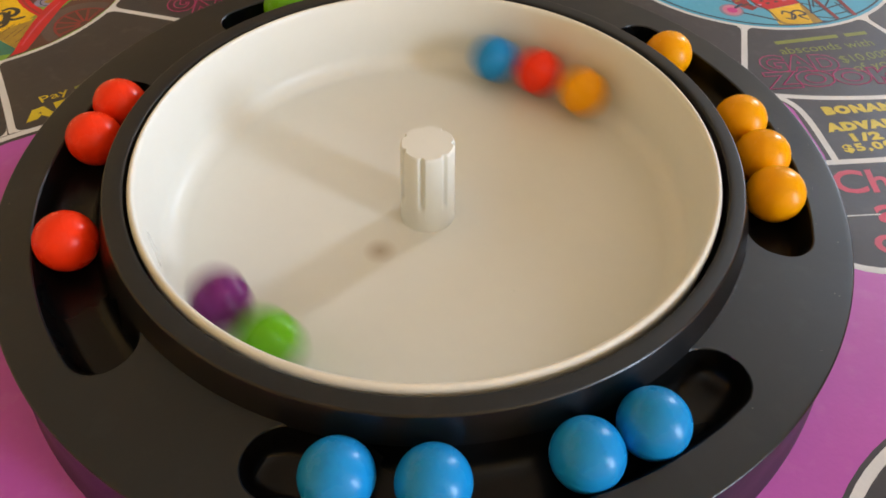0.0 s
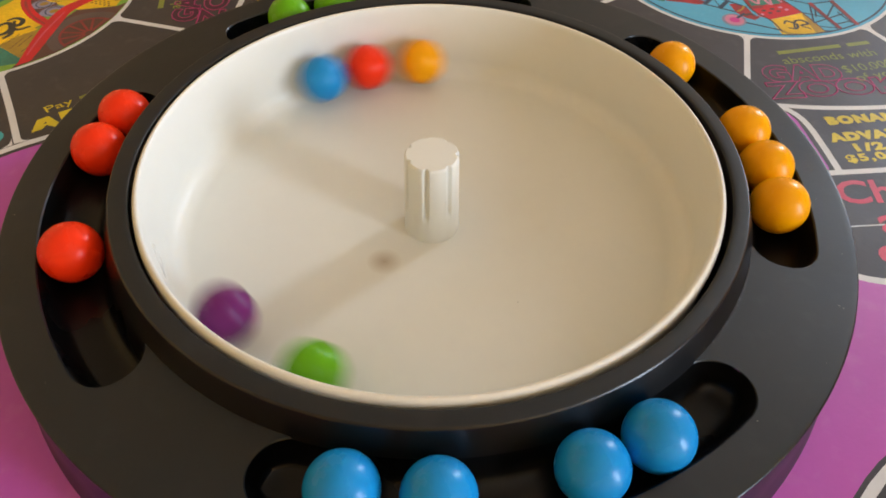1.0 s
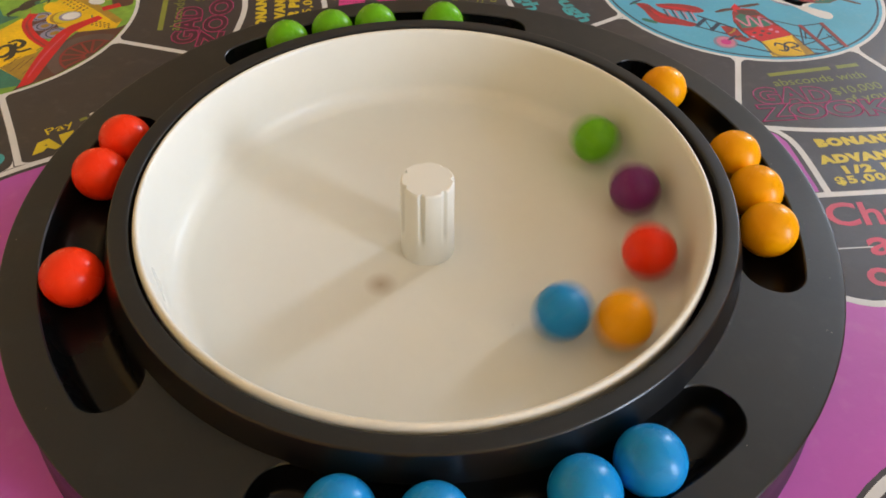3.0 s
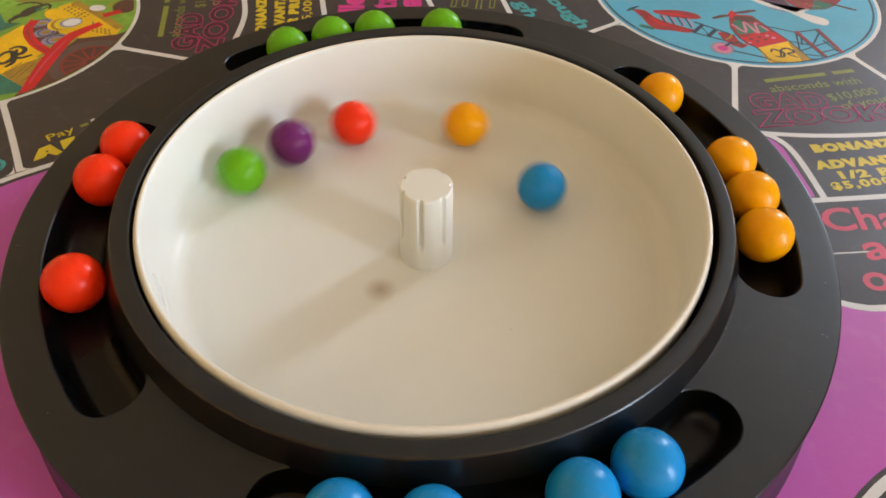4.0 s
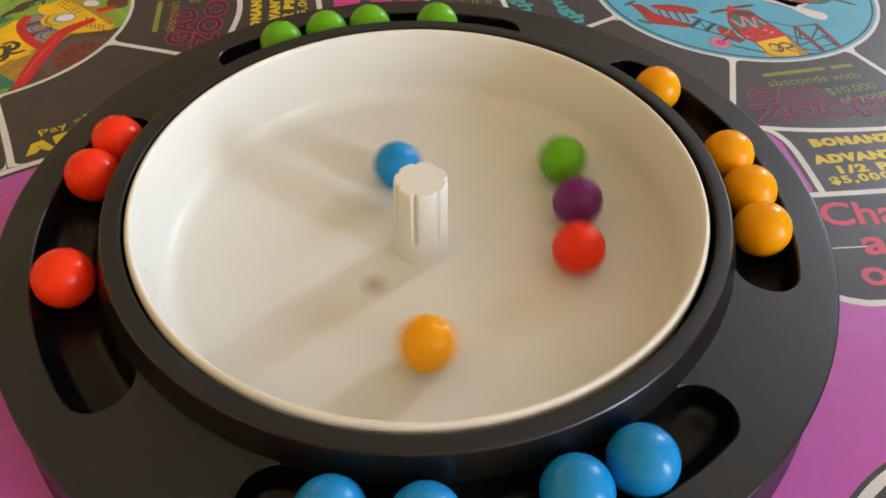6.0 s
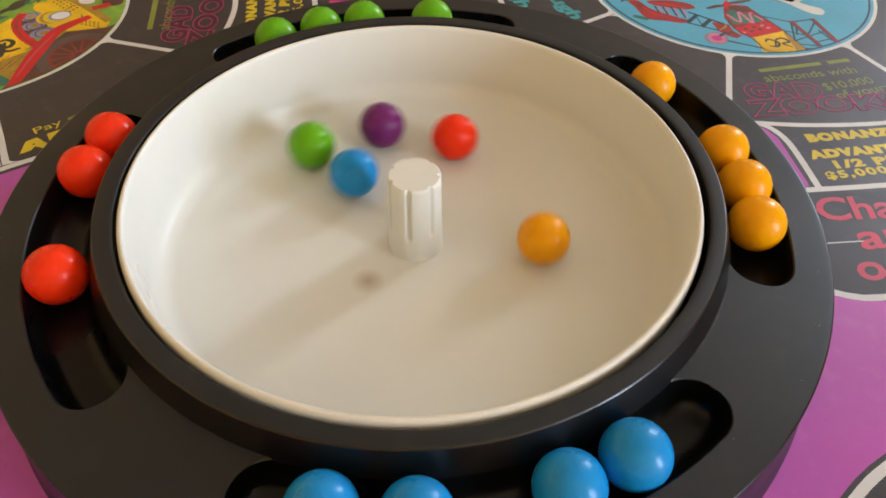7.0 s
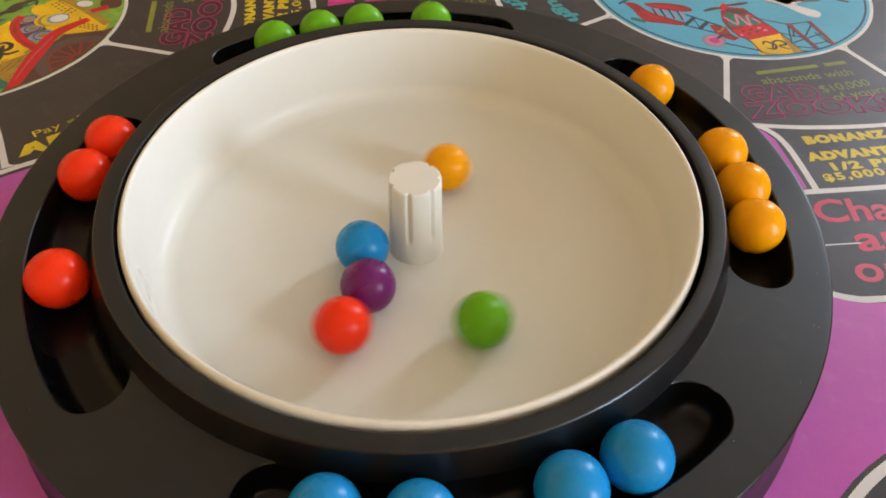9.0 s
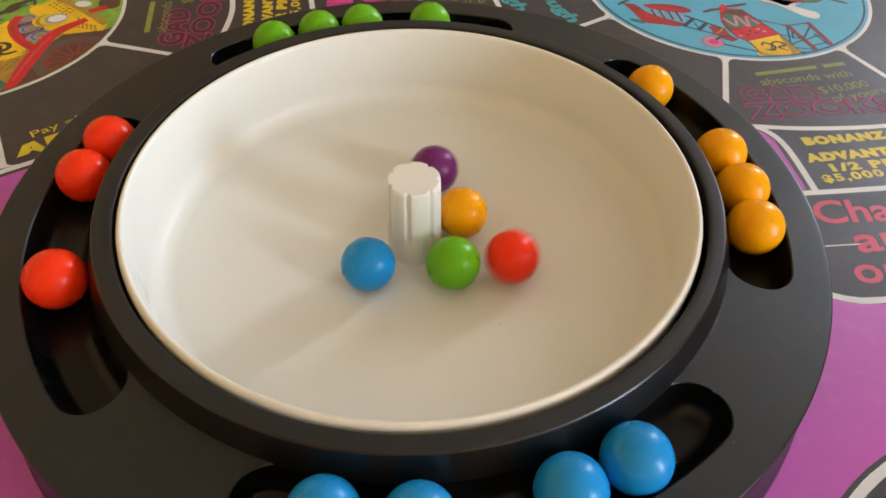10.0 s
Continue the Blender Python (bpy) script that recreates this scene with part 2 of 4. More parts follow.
def stroke(name, points, width, mat, layer, parent, label="", taper=False, within=None):
    line = smooth_line(points)
    left, right = [], []
    for i, p in enumerate(line):
        d = (line[min(i + 1, len(line) - 1)] - line[max(i - 1, 0)]).normalized()
        w = width / 2 * (0.35 + 0.65 * math.sin(math.pi * (0.1 + 0.8 * i / max(1, len(line) - 1))) if taper else 1.0)
        w *= 1 + 0.05 * noise.noise((p.x * 0.7, p.y * 0.7, width))
        left.append((p.x - d.y * w, p.y + d.x * w))
        right.append((p.x + d.y * w, p.y - d.x * w))
    bm = bmesh.new()
    a = [bm.verts.new((x * MM, y * MM, 0)) for x, y in kept(left, within)]
    b = [bm.verts.new((x * MM, y * MM, 0)) for x, y in kept(right, within)]
    for i in range(len(a) - 1):
        bm.faces.new((a[i], b[i], b[i + 1], a[i + 1]))
    ob = part(name, bm, mat, parent, label)
    ob.location.z = ink_height(layer)
    return ob


def ellipse(x, y, rx, ry=None, turn=0, count=40):
    ry = rx if ry is None else ry
    c, s = math.cos(radians(turn)), math.sin(radians(turn))
    pts = [(rx * math.cos(2 * math.pi * i / count), ry * math.sin(2 * math.pi * i / count)) for i in range(count)]
    return [(x + c * a - s * b, y + s * a + c * b) for a, b in pts]


def arc(x, y, r, a0, a1, count=24):
    return [(x + r * math.cos(radians(a0 + (a1 - a0) * i / count)), y + r * math.sin(radians(a0 + (a1 - a0) * i / count))) for i in range(count + 1)]


def lettering(text, start, end, height, mat, layer=6, outline=0.0, shear=0.0, bold=0.0, spacing=1.0):
    """Printed words on a baseline from start to end, millimetres; outline: the width of a drawn contour."""
    cu = bpy.data.curves.new("lettering", "FONT")
    cu.body, cu.size, cu.shear, cu.offset = text, 1.0, shear, bold
    cu.resolution_u, cu.space_character = 3, spacing
    if outline:
        cu.fill_mode = "NONE"
        cu.bevel_depth, cu.bevel_resolution = 0.5 * outline / height * 0.72, 0
    else:
        cu.fill_mode = "FRONT"
    tmp = new("tmp", cu)
    me = bpy.data.meshes.new_from_object(tmp.evaluated_get(bpy.context.evaluated_depsgraph_get()))
    bpy.data.objects.remove(tmp)
    xs, ys = [v.co.x for v in me.vertices], [v.co.y for v in me.vertices]
    s, e = Vector(start), Vector(end)
    along = (e - s).normalized()
    up = Vector((-along.y, along.x))
    wide, tall = max(xs) - min(xs), 0.72
    for v in me.vertices:
        u, w = (v.co.x - min(xs)) / wide * (e - s).length, v.co.y / tall * height
        q = s + along * u + up * w
        v.co = (q.x * MM, q.y * MM, v.co.z * 0.00005)
    me.materials.clear()
    me.materials.append(mat)
    ob = new("lettering", me)
    ob.parent = board
    ob.location.z = ink_height(layer)
    return ob


def word_bar(start, end, height, mat):
    """A plain bar in the place of a name."""
    s, e = Vector(start), Vector(end)
    mid = Vector((-(e - s).y, (e - s).x)).normalized() * height * 0.45
    return stroke("word_bar", [tuple(s + mid), tuple(e + mid)], height * 0.42, mat, 6, board)


# coloured fields
printed("magenta_field", [(112, -12), (121, -15.2), (126, -16.6), (140, -16.5), (200, -12), (300, -20), (300, -290), (40, -290), (40, -60)], MAGENTA, 1, board, "magenta printed field")
printed("magenta_field", [(-300, -74), (-160, 13.5), (-141.5, 24.0), (-136.0, 28.6), (-127.5, 34.4), (-100, 50), (-40, -60), (-40, -290), (-300, -290)], MAGENTA, 1, board, "magenta printed field")
printed("magenta_field", [(105, 60), (119, 64.0), (122.0, 61.4), (124.3, 57.2), (125.7, 46.6), (127.3, 33.6), (127.2, 31.6), (105, 30.5)], MAGENTA, 1, board, "magenta printed strip")

# white lines between the spaces
LINE = 2.3
for pts in (
    [(-131.8, 111.9), (-97, 103.4)],
    [(-160.6, 73.6), (-147, 51.2), (-136.8, 33.4)],
    [(-175, 8), (-146, 24.9), (-136.4, 31.7), (-128, 37.2), (-112, 47)],
    [(-90, 166), (-87.1, 153.9), (-84.2, 141.5), (-83.4, 130.6), (-83.8, 116)],
    [(-54.8, 166), (-48.5, 136)],
    [(-7.8, 166), (-1, 143)],
    [(26.5, 167), (33, 138)],
    [(58, 128.4), (79.5, 143)],
    [(120.7, 112.6), (109.5, 66)],
    [(169.0, 121.5), (189, 83)],
    [(108, 67), (118.6, 65.6), (138.6, 64.9), (163.3, 66.9), (190, 72)],
    [(116, 66.2), (121.2, 64.4), (125.2, 60.0), (127.4, 54.0), (128.8, 45.0), (130.2, 31.4)],
    [(110, 28), (127, 30), (150.3, 32.9), (185, 38)],
    [(105, -4), (114, -11), (121, -14.1), (125.6, -15.2), (131.7, -15.3), (160, -12)],
):
    stroke("white_line", pts, LINE, WHITE_INK, 3, board)
for x, y, r in ((-193.3, 126.9, 63.8), (134.1, 173.4, 63.2), (148.5, -122, 64.5)):
    stroke("ring_line", arc(x, y, r, 0, 360, 72), LINE + 0.2, WHITE_INK, 4, board)
for x, y, r in ((148.5, -122, 67),):
    printed("round_field", ellipse(x, y, r, count=72), CHARCOAL, 2, board)
stroke("crease", [(122, 5.5), (134.2, 6.9), (141, 7.4)], 0.5, WHITE_INK, 4, board, "worn white crease in the paper")


def fillet(p, a, b, size=4.5, width=2.3):
    """The rounded inner corner where two white lines meet at p, running towards a and b."""
    p = Vector(p)
    u, v = (Vector(a) - p).normalized(), (Vector(b) - p).normalized()
    half = u.angle(v) / 2
    corner = p + (u + v).normalized() * (width * 0.48 / math.sin(half))
    start, stop = corner + u * size, corner + v * size
    bend = [start * (1 - t) ** 2 + corner * 2 * t * (1 - t) + stop * t * t for t in (k / 8 for k in range(9))]
    printed("line_corner", [tuple(corner)] + [tuple(q) for q in bend], WHITE_INK, 5, board)


for p, end, centre in (((-129.5, 111.3), (-97, 103.4), (-193.3, 126.9)), ((-159.2, 70.7), (-147, 51.2), (-193.3, 126.9)), ((120.4, 111.8), (109.5, 66), (134.1, 173.4)),
                       ((79.5, 142.4), (58, 128.4), (134.1, 173.4)), ((169.0, 121.5), (189, 83), (134.1, 173.4))):
    out = (Vector(p) - Vector(centre)).normalized() * (63.8 if centre[0] < 0 else 63.2)
    p = tuple(Vector(centre) + out)
    for side in (1, -1):
        fillet(p, end, (p[0] - out.y * side * 0.2 - out.x * 0.02, p[1] + out.x * side * 0.2 - out.y * 0.02))
fillet((-136.6, 32.0), (-147, 51.2), (-128, 37.2))
fillet((-136.6, 32.0), (-147, 51.2), (-146, 24.9))

# printed words
word_bar((129.7, 96.9), (155.5, 103.2), 5.2, LIME_INK)
word_bar((158.5, 103.9), (167.7, 106.2), 5.2, LIME_INK)
lettering("absconds with", (129.9, 91.6), (167.5, 99.5), 4.6, LIME_INK)
lettering("$10,000", (151.3, 87.0), (171.6, 92.6), 4.6, LIME_INK)
lettering("of yours", (154.2, 81.6), (177, 88.6), 4.6, LIME_INK)
lettering("GAD", (119.8, 80.2), (149.9, 82.6), 9.8, PINK_INK, outline=0.5, bold=0.045)
lettering("ZOOKS", (118.4, 69.6), (178.5, 77.6), 9.2, PINK_INK, outline=0.5, bold=0.045)
lettering("BONANZA", (134.6, 55.3), (170.5, 61.2), 3.9, YELLOW_INK, bold=0.085, spacing=1.2)
lettering("ADVANTAGE", (132.5, 46.0), (177.5, 53.6), 3.9, YELLOW_INK, bold=0.085, spacing=1.2)
lettering("1/2 PRICE", (139.4, 41.3), (177, 47.6), 3.7, YELLOW_INK, bold=0.06, spacing=1.2)
lettering("$5,000", (134.8, 35.5), (156.5, 39.7), 3.5, YELLOW_INK, bold=0.045, spacing=1.2)
lettering("Cha", (126.4, 15.8), (151.5, 18.2), 10.4, ROSE_INK, shear=0.12, bold=0.02)
lettering("an", (134.6, 3.6), (152.0, 6.4), 10.5, ROSE_INK, shear=0.12, bold=0.02)
lettering("or", (129.6, -8.6), (145.5, -8.0), 10.5, ROSE_INK, shear=0.12, bold=0.02)

word_bar((-112.6, 120.6), (-117.2, 146.0), 5.2, LIME_INK)
word_bar((-117.8, 149.0), (-119.6, 159.0), 5.2, LIME_INK)
lettering("absconds with", (-107.0, 120.6), (-113.6, 160), 4.6, LIME_INK)
lettering("$10,000", (-102.6, 145.5), (-106.4, 166), 4.6, LIME_INK)
lettering("of yours", (-97.0, 148), (-101, 171), 4.6, LIME_INK)
lettering("GAD", (-98.2, 111.0), (-102.2, 140.8), 9.8, MAROON_INK, layer=5, bold=0.05)
lettering("GAD", (-98.2, 111.0), (-102.2, 140.8), 9.8, PINK_INK, outline=0.5, bold=0.045)
lettering("ZOOKS", (-88.2, 107.5), (-91.0, 166.5), 9.2, MAROON_INK, layer=5, bold=0.05)
lettering("ZOOKS", (-88.2, 107.5), (-91.0, 166.5), 9.2, PINK_INK, outline=0.5, bold=0.045)
lettering("BONANZA", (-71.6, 121), (-78.6, 160), 3.9, YELLOW_INK, bold=0.085, spacing=1.2)
lettering("ADVANTAGE", (-64.0, 121), (-71.4, 168), 3.9, YELLOW_INK, bold=0.085, spacing=1.2)
lettering("1/2 PRICE", (-59.6, 127), (-64.2, 166), 3.9, YELLOW_INK, bold=0.085, spacing=1.2)
lettering("$5,000", (-54.4, 132), (-57.4, 158), 3.9, YELLOW_INK, bold=0.022, spacing=1.1)
lettering("lle", (-33.5, 145.0), (-34.5, 158.5), 10.5, HOT_PINK_INK, bold=0.05)
lettering("ta", (-19.5, 147.0), (-20.3, 162), 10.5, HOT_PINK_INK, bold=0.05)
lettering("a", (-8.6, 150.0), (-9.0, 160), 10.5, HOT_PINK_INK, bold=0.05)
for x, y in ((6, 151), (11, 152), (17, 149), (23, 151)):
    stroke("word_bar", [(x, y), (x + 1.5, y + 16)], 2.6, LIME_INK, 6, board)
    stroke("word_bar", [(x + 0.1, y + 0.8), (x + 1.4, y + 15)], 1.5, CHARCOAL, 7, board)
lettering("gh", (32.8, 157.5), (38.2, 143.6), 6.8, CYAN_INK, shear=0.1, bold=0.03)
lettering("ough", (47.6, 160.6), (60.6, 135.2), 6.3, CYAN_INK, shear=0.1, bold=0.04)
lettering("Pay", (-133.6, 49.8), (-126.4, 55.8), 3.9, YELLOW_INK)
stroke("word_bar", [(-125.6, 58.6), (-123.6, 60.4)], 1.6, LIME_INK, 6, board)
stroke("word_bar", [(-123.2, 61.9), (-122.2, 63.2)], 1.2, WHITE_INK, 6, board)
printed("word_shape", [(-134.5, 38.7), (-135.3, 45.4), (-132.4, 48.0), (-126.6, 44.2), (-127.9, 42.3), (-131.1, 43.1), (-131.6, 40.9)], YELLOW_INK, 6, board)
printed("word_hole", [(-132.5, 43.8), (-131.9, 44.9), (-131.4, 43.9)], CHARCOAL, 7, board)
printed("word_shape", [(-129.8, 50.0), (-125.6, 53.0), (-124.5, 48), (-126.7, 45.4)], YELLOW_INK, 6, board)
for k in range(3):
    stroke("word_bar", arc(-146.4 + 0.4 * k, 35.6 + 0.2 * k, 3.4 - 0.9 * k, -60, 150, 14), 0.55, CYAN_INK, 6, board)

# picture of a cart in the round field
picture = holder("round_picture", "", "")
picture.parent = board
printed("meadow", ellipse(-193.3, 126.9, 63.6, count=64), GREEN_INK, 1, picture, "green printed meadow")
printed("shade", [(-192, 66), (-171, 73), (-152, 80), (-157, 84), (-172, 92), (-200, 95)], TEAL_INK, 2, picture, within=(-193.3, 126.9, 62.4))
printed("truck", [(-165.3, 143.1), (-160.6, 147.4), (-132.9, 127.1), (-133.3, 121.1), (-147.3, 117.3), (-159.6, 122.1), (-167.3, 135.7)], GOLD_INK, 3, picture, within=(-193.3, 126.9, 62.4))
stroke("roof_edge", [(-160.6, 147.0), (-147, 137.5), (-133.4, 126.0)], 3.4, OCHRE_INK, 4, picture, within=(-193.3, 126.9, 62.4))
for i in range(6):
    for k in range(3):
        printed("window_mark", ellipse(-162.2 + 1.9 * i + 1.0 * k, 140.6 - 1.5 * i + 1.7 * k, 0.62, 0.5, 40, 6), BROWN_INK, 5, picture)
        printed("window_mark", ellipse(-147.0 + 1.9 * i + 0.6 * k, 126.8 - 0.5 * i - 1.6 * k, 0.62, 0.5, 40, 6), BROWN_INK, 5, picture)
printed("barrel", [(-190, 108), (-181.0, 114.3), (-174.6, 126.8), (-155.2, 104.9), (-155.2, 81.2), (-171.1, 91.9), (-186, 98)], GOLD_INK, 3, picture)
printed("barrel_shade", [(-155.2, 104.0), (-155.2, 81.2), (-168, 90), (-163, 97)], OCHRE_INK, 4, picture, within=(-193.3, 126.9, 62.4))
for k in range(16):
    u, v = k / 16, random.uniform(-1, 1)
    x, y = -168 + 13.5 * u, 92 - 8 * u + 3 * v
    stroke("hatching", [(x, y), (x + 2.2, y + random.uniform(5, 9))], 0.5, BROWN_INK if k % 3 == 0 else OCHRE_INK, 5, picture, taper=True)
for k in range(26):
    a, r = radians(random.uniform(-45, 45)), random.uniform(20, 60)
    x, y = -193.3 + r * math.cos(a), 126.9 + r * math.sin(a)
    stroke("grass_stroke", [(x, y), (x + random.uniform(-3, 5), y + random.uniform(2, 7))], random.uniform(0.6, 1.6), random.choice((TEAL_INK, LIME_INK, OCHRE_INK, YELLOW_INK)), 2, picture, taper=True)
printed("load", ellipse(-162.5, 119.5, 9.5, 5.2, -52, 24), BROWN_INK, 4, picture)
for x, y, size in ((-167.5, 128.4, 4.6), (-163.2, 121.2, 4.9), (-157.0, 115.8, 5.4)):
    printed("bottle", ellipse(x, y, size, size * 0.72, 32, 24), LILAC_INK, 5, picture)
    stroke("bottle_ring", arc(x + 0.3, y, size * 0.62, 0, 360, 20), 0.5, NAVY_INK, 6, picture)
    printed("bottle_cap", ellipse(x + 0.4, y, size * 0.36, size * 0.28, 30, 14), OCHRE_INK, 6, picture)
stroke("hoop", [(-171.3, 130.6), (-170.9, 122.4), (-164.5, 113.0), (-154.2, 105.0)], 4.0, RED_INK, 6, picture)
stroke("hoop_light", [(-171.6, 128.5), (-170.6, 121.6), (-164.6, 112.6), (-156.5, 106.0)], 1.1, PLANE_INK, 7, picture, taper=True)
printed("undercarriage", [(-152.5, 104), (-148, 117), (-133, 121), (-126, 124), (-122, 110), (-128, 95), (-138, 80), (-150, 68), (-156, 74)], BROWN_INK, 2, picture, within=(-193.3, 126.9, 63.5))
printed("hedge", [(-200, 150), (-190, 138), (-183, 128), (-176, 128), (-186, 116), (-200, 112)], TEAL_INK, 2, picture)
printed("hill", ellipse(-170, 158, 22, 12, 20, 24), LIME_INK, 2, picture)
stroke("wheel_rim", arc(-136.5, 100.2, 14.0, 0, 360, 40), 4.4, TYRE_INK, 4, picture, within=(-193.3, 126.9, 62.4))
printed("wheel_disc", ellipse(-136.5, 100.2, 12.4, count=32), BROWN_INK, 3, picture, within=(-193.3, 126.9, 62.4))
stroke("wheel_band", arc(-136.5, 100.2, 11.2, 0, 360, 40), 0.9, WHEEL_INK, 5, picture, within=(-193.3, 126.9, 62.4))
for k in range(14):
    a = radians(k * 360 / 14)
    stroke("spoke", [(-136.5 + 2 * math.cos(a), 100.2 + 2 * math.sin(a)), (-136.5 + 11 * math.cos(a), 100.2 + 11 * math.sin(a))], 1.0, WHEEL_INK, 5, picture, within=(-193.3, 126.9, 62.4))
stroke("shaft", [(-153.6, 72.0), (-153.9, 90.0), (-153.6, 104.0), (-151.6, 118.0), (-142.6, 129.5)], 6.2, RED_INK, 8, picture, taper=True, within=(-193.3, 126.9, 62.4))
stroke("shaft_light", [(-154.6, 84), (-154.6, 95), (-153.9, 104.0), (-152.2, 115.5)], 0.9, ROSE_INK, 9, picture, taper=True)
for k in range(3):
    printed("lamp_ring", ellipse(-159.6 + 1.3 * k, 127.8 + 0.5 * k, 5.0, 5.2, 20, 24), (GOLD_INK, OCHRE_INK, YELLOW_INK)[k], 6 + k, picture)
printed("lamp", ellipse(-155.4, 129.4, 4.6, 3.8, 20, 24), LILAC_INK, 9, picture)
printed("lamp_glass", ellipse(-155.1, 129.6, 3.7, 3.0, 20, 24), WHITE_INK, 10, picture)
printed("brim", ellipse(-165.6, 136.4, 3.6, 4.6, 30, 20), GOLD_INK, 5, picture)
printed("puff", ellipse(-148.6, 142.2, 3.6, 2.6, -10, 20), WHITE_INK, 4, picture)
stroke("bar", [(-144.0, 136.0), (-137.6, 140.0)], 3.6, RED_INK, 6, picture, within=(-193.3, 126.9, 62.4))
printed("tree", ellipse(-137.0, 144.5, 5.5, 6.0, 0, 24), BROWN_INK, 3, picture, within=(-193.3, 126.9, 62.4))
stroke("branch", [(-181.8, 129.0), (-179.6, 133.4), (-176.6, 135.4), (-175.4, 140.8), (-171.2, 144.6)], 3.4, INK, 4, picture, taper=True)
printed("animal", ellipse(-176.4, 138.2, 3.0, 4.8, -25, 18), INK, 4, picture)
printed("animal_eye", ellipse(-173.4, 139.8, 1.2, 1.6, 0, 12), TEAL_INK, 5, picture)
for pts in ([(-184.0, 142.6), (-180.6, 145.0), (-176.0, 145.2), (-171.4, 143.0)], [(-172.6, 144.8), (-169.8, 143.4), (-168.9, 139.8)], [(-181.8, 129.2), (-180.2, 127.4)]):
    stroke("twig", pts, 1.3, INK, 4, picture, taper=True)
for pts in ([(-174.4, 99.5), (-173.2, 104.4), (-170.4, 105.6), (-168.3, 101.6), (-169.4, 98.0), (-172.0, 97.2), (-174.4, 99.5)],
            [(-172.2, 107.4), (-169.6, 109.6), (-166.2, 108.2), (-166.0, 105.0), (-168.8, 102.8), (-165.2, 101.4), (-161.4, 104.0)], [(-169.2, 107.6), (-167.4, 101.2), (-166.9, 97.6), (-168.4, 94.8)]):
    stroke("flourish", pts, 2.1, INK, 9, picture, taper=True)

# picture of two aeroplanes in the other round field
flight = holder("round_picture", "", "")
flight.parent = board
printed("sky", ellipse(134.1, 173.4, 63.0, count=64), SKY_INK, 1, flight, "sky blue printed disc")
stroke("picture_edge", arc(134.1, 173.4, 61.2, 0, 360, 72), 0.9, NAVY_INK, 8, flight)
printed("fuselage", [(126.6, 147.5), (129.5, 150.6), (132.2, 151.0), (137.0, 150.4), (142.0, 140.5), (147.4, 129.6), (132.6, 123.6), (127.4, 130.5), (125.4, 140)], PLANE_INK, 3, flight)
printed("nose", [(126.0, 149.5), (129.5, 155.0), (131.4, 150.8), (128.6, 147.4)], RED_INK, 4, flight)
printed("cowl", [(128.6, 149.6), (136.6, 149.4), (138.6, 145.8), (130.2, 144.0)], BROWN_INK, 4, flight)
printed("fuselage_patch", [(127.2, 144), (130, 146.4), (141.6, 139.4), (140.2, 136.6), (127.8, 134.2)], TEAL_INK, 4, flight)
stroke("chevron", [(126.8, 142.2), (131.2, 136.2), (132.6, 144.6), (136.4, 135.4), (137.2, 144.0), (141.4, 137.8)], 1.1, ROSE_LIGHT_INK, 5, flight)
printed("flame_band", [(127.5, 131.6), (128.8, 126.2), (132.6, 123.8), (147.6, 129.8), (144.6, 135.8), (141.2, 137.4), (138.4, 134.6), (134.4, 136.0), (131.6, 132.6)], RED_INK, 5, flight)
for k in range(7):
    x, y = 130.4 + (k % 4) * 3.8 + (k // 4) * 1.6, 127.4 + (k % 4) * 1.5 + (k // 4) * 3.2
    printed("spot", ellipse(x, y, 1.1, 0.8, 30, 10), BROWN_INK if k % 3 else ROSE_LIGHT_INK, 6, flight)
stroke("fuselage_edge", [(125.4, 140), (127.6, 130.4), (133.0, 122.8), (135.4, 114.0)], 0.8, INK, 7, flight, taper=True, within=(134.1, 173.4, 61.8))
stroke("fuselage_edge", [(137.2, 150.2), (142.0, 140.5), (147.6, 129.6), (152.6, 115.4)], 0.7, BROWN_INK, 7, flight, taper=True, within=(134.1, 173.4, 61.8))
printed("tail_band", [(132.8, 123.6), (147.6, 129.6), (152.8, 114.8), (146, 112.6), (134.6, 112.6)], GOLD_INK, 5, flight, within=(134.1, 173.4, 61.8))
printed("tail_shade", [(147.0, 127.6), (147.6, 129.6), (152.8, 114.8), (148.5, 113.6)], OCHRE_INK, 6, flight, within=(134.1, 173.4, 61.8))
stroke("tail_hatching", [(134.6, 116.6), (137.4, 113.4), (143, 112.8)], 1.6, OCHRE_INK, 6, flight, taper=True, within=(134.1, 173.4, 61.8))
printed("tail_tip", [(152.6, 116.6), (156.4, 116.2), (155.6, 113.9), (152.4, 113.6)], NAVY_INK, 6, flight, within=(134.1, 173.4, 61.8))
for pts in ([(137.6, 120.4), (139.0, 122.8), (142.6, 120.4), (141.6, 117.2), (138.4, 117.6)], [(140.8, 117.0), (142.4, 122.6), (145.6, 123.6), (147.2, 121.0), (144.2, 119.6), (147.6, 117.0)]):
    stroke("flourish", pts, 1.2, INK, 7, flight, taper=True)
stroke("propeller", [(119.4, 147.0), (124, 149.2), (127.8, 150.0)], 2.2, BROWN_INK, 6, flight, taper=True)
stroke("propeller", [(130.2, 152.2), (135, 153.4), (140.4, 155.2)], 2.2, BROWN_INK, 6, flight, taper=True)
printed("wheel", ellipse(118.0, 122.6, 4.9, 4.9, 0, 24), LILAC_INK, 4, flight)
printed("wheel_face", ellipse(118.2, 122.7, 3.8, 3.9, 0, 24), ROSE_LIGHT_INK, 5, flight)
printed("wheel_hub", ellipse(118.3, 122.7, 2.1, 2.0, 0, 16), HOT_PINK_INK, 6, flight)
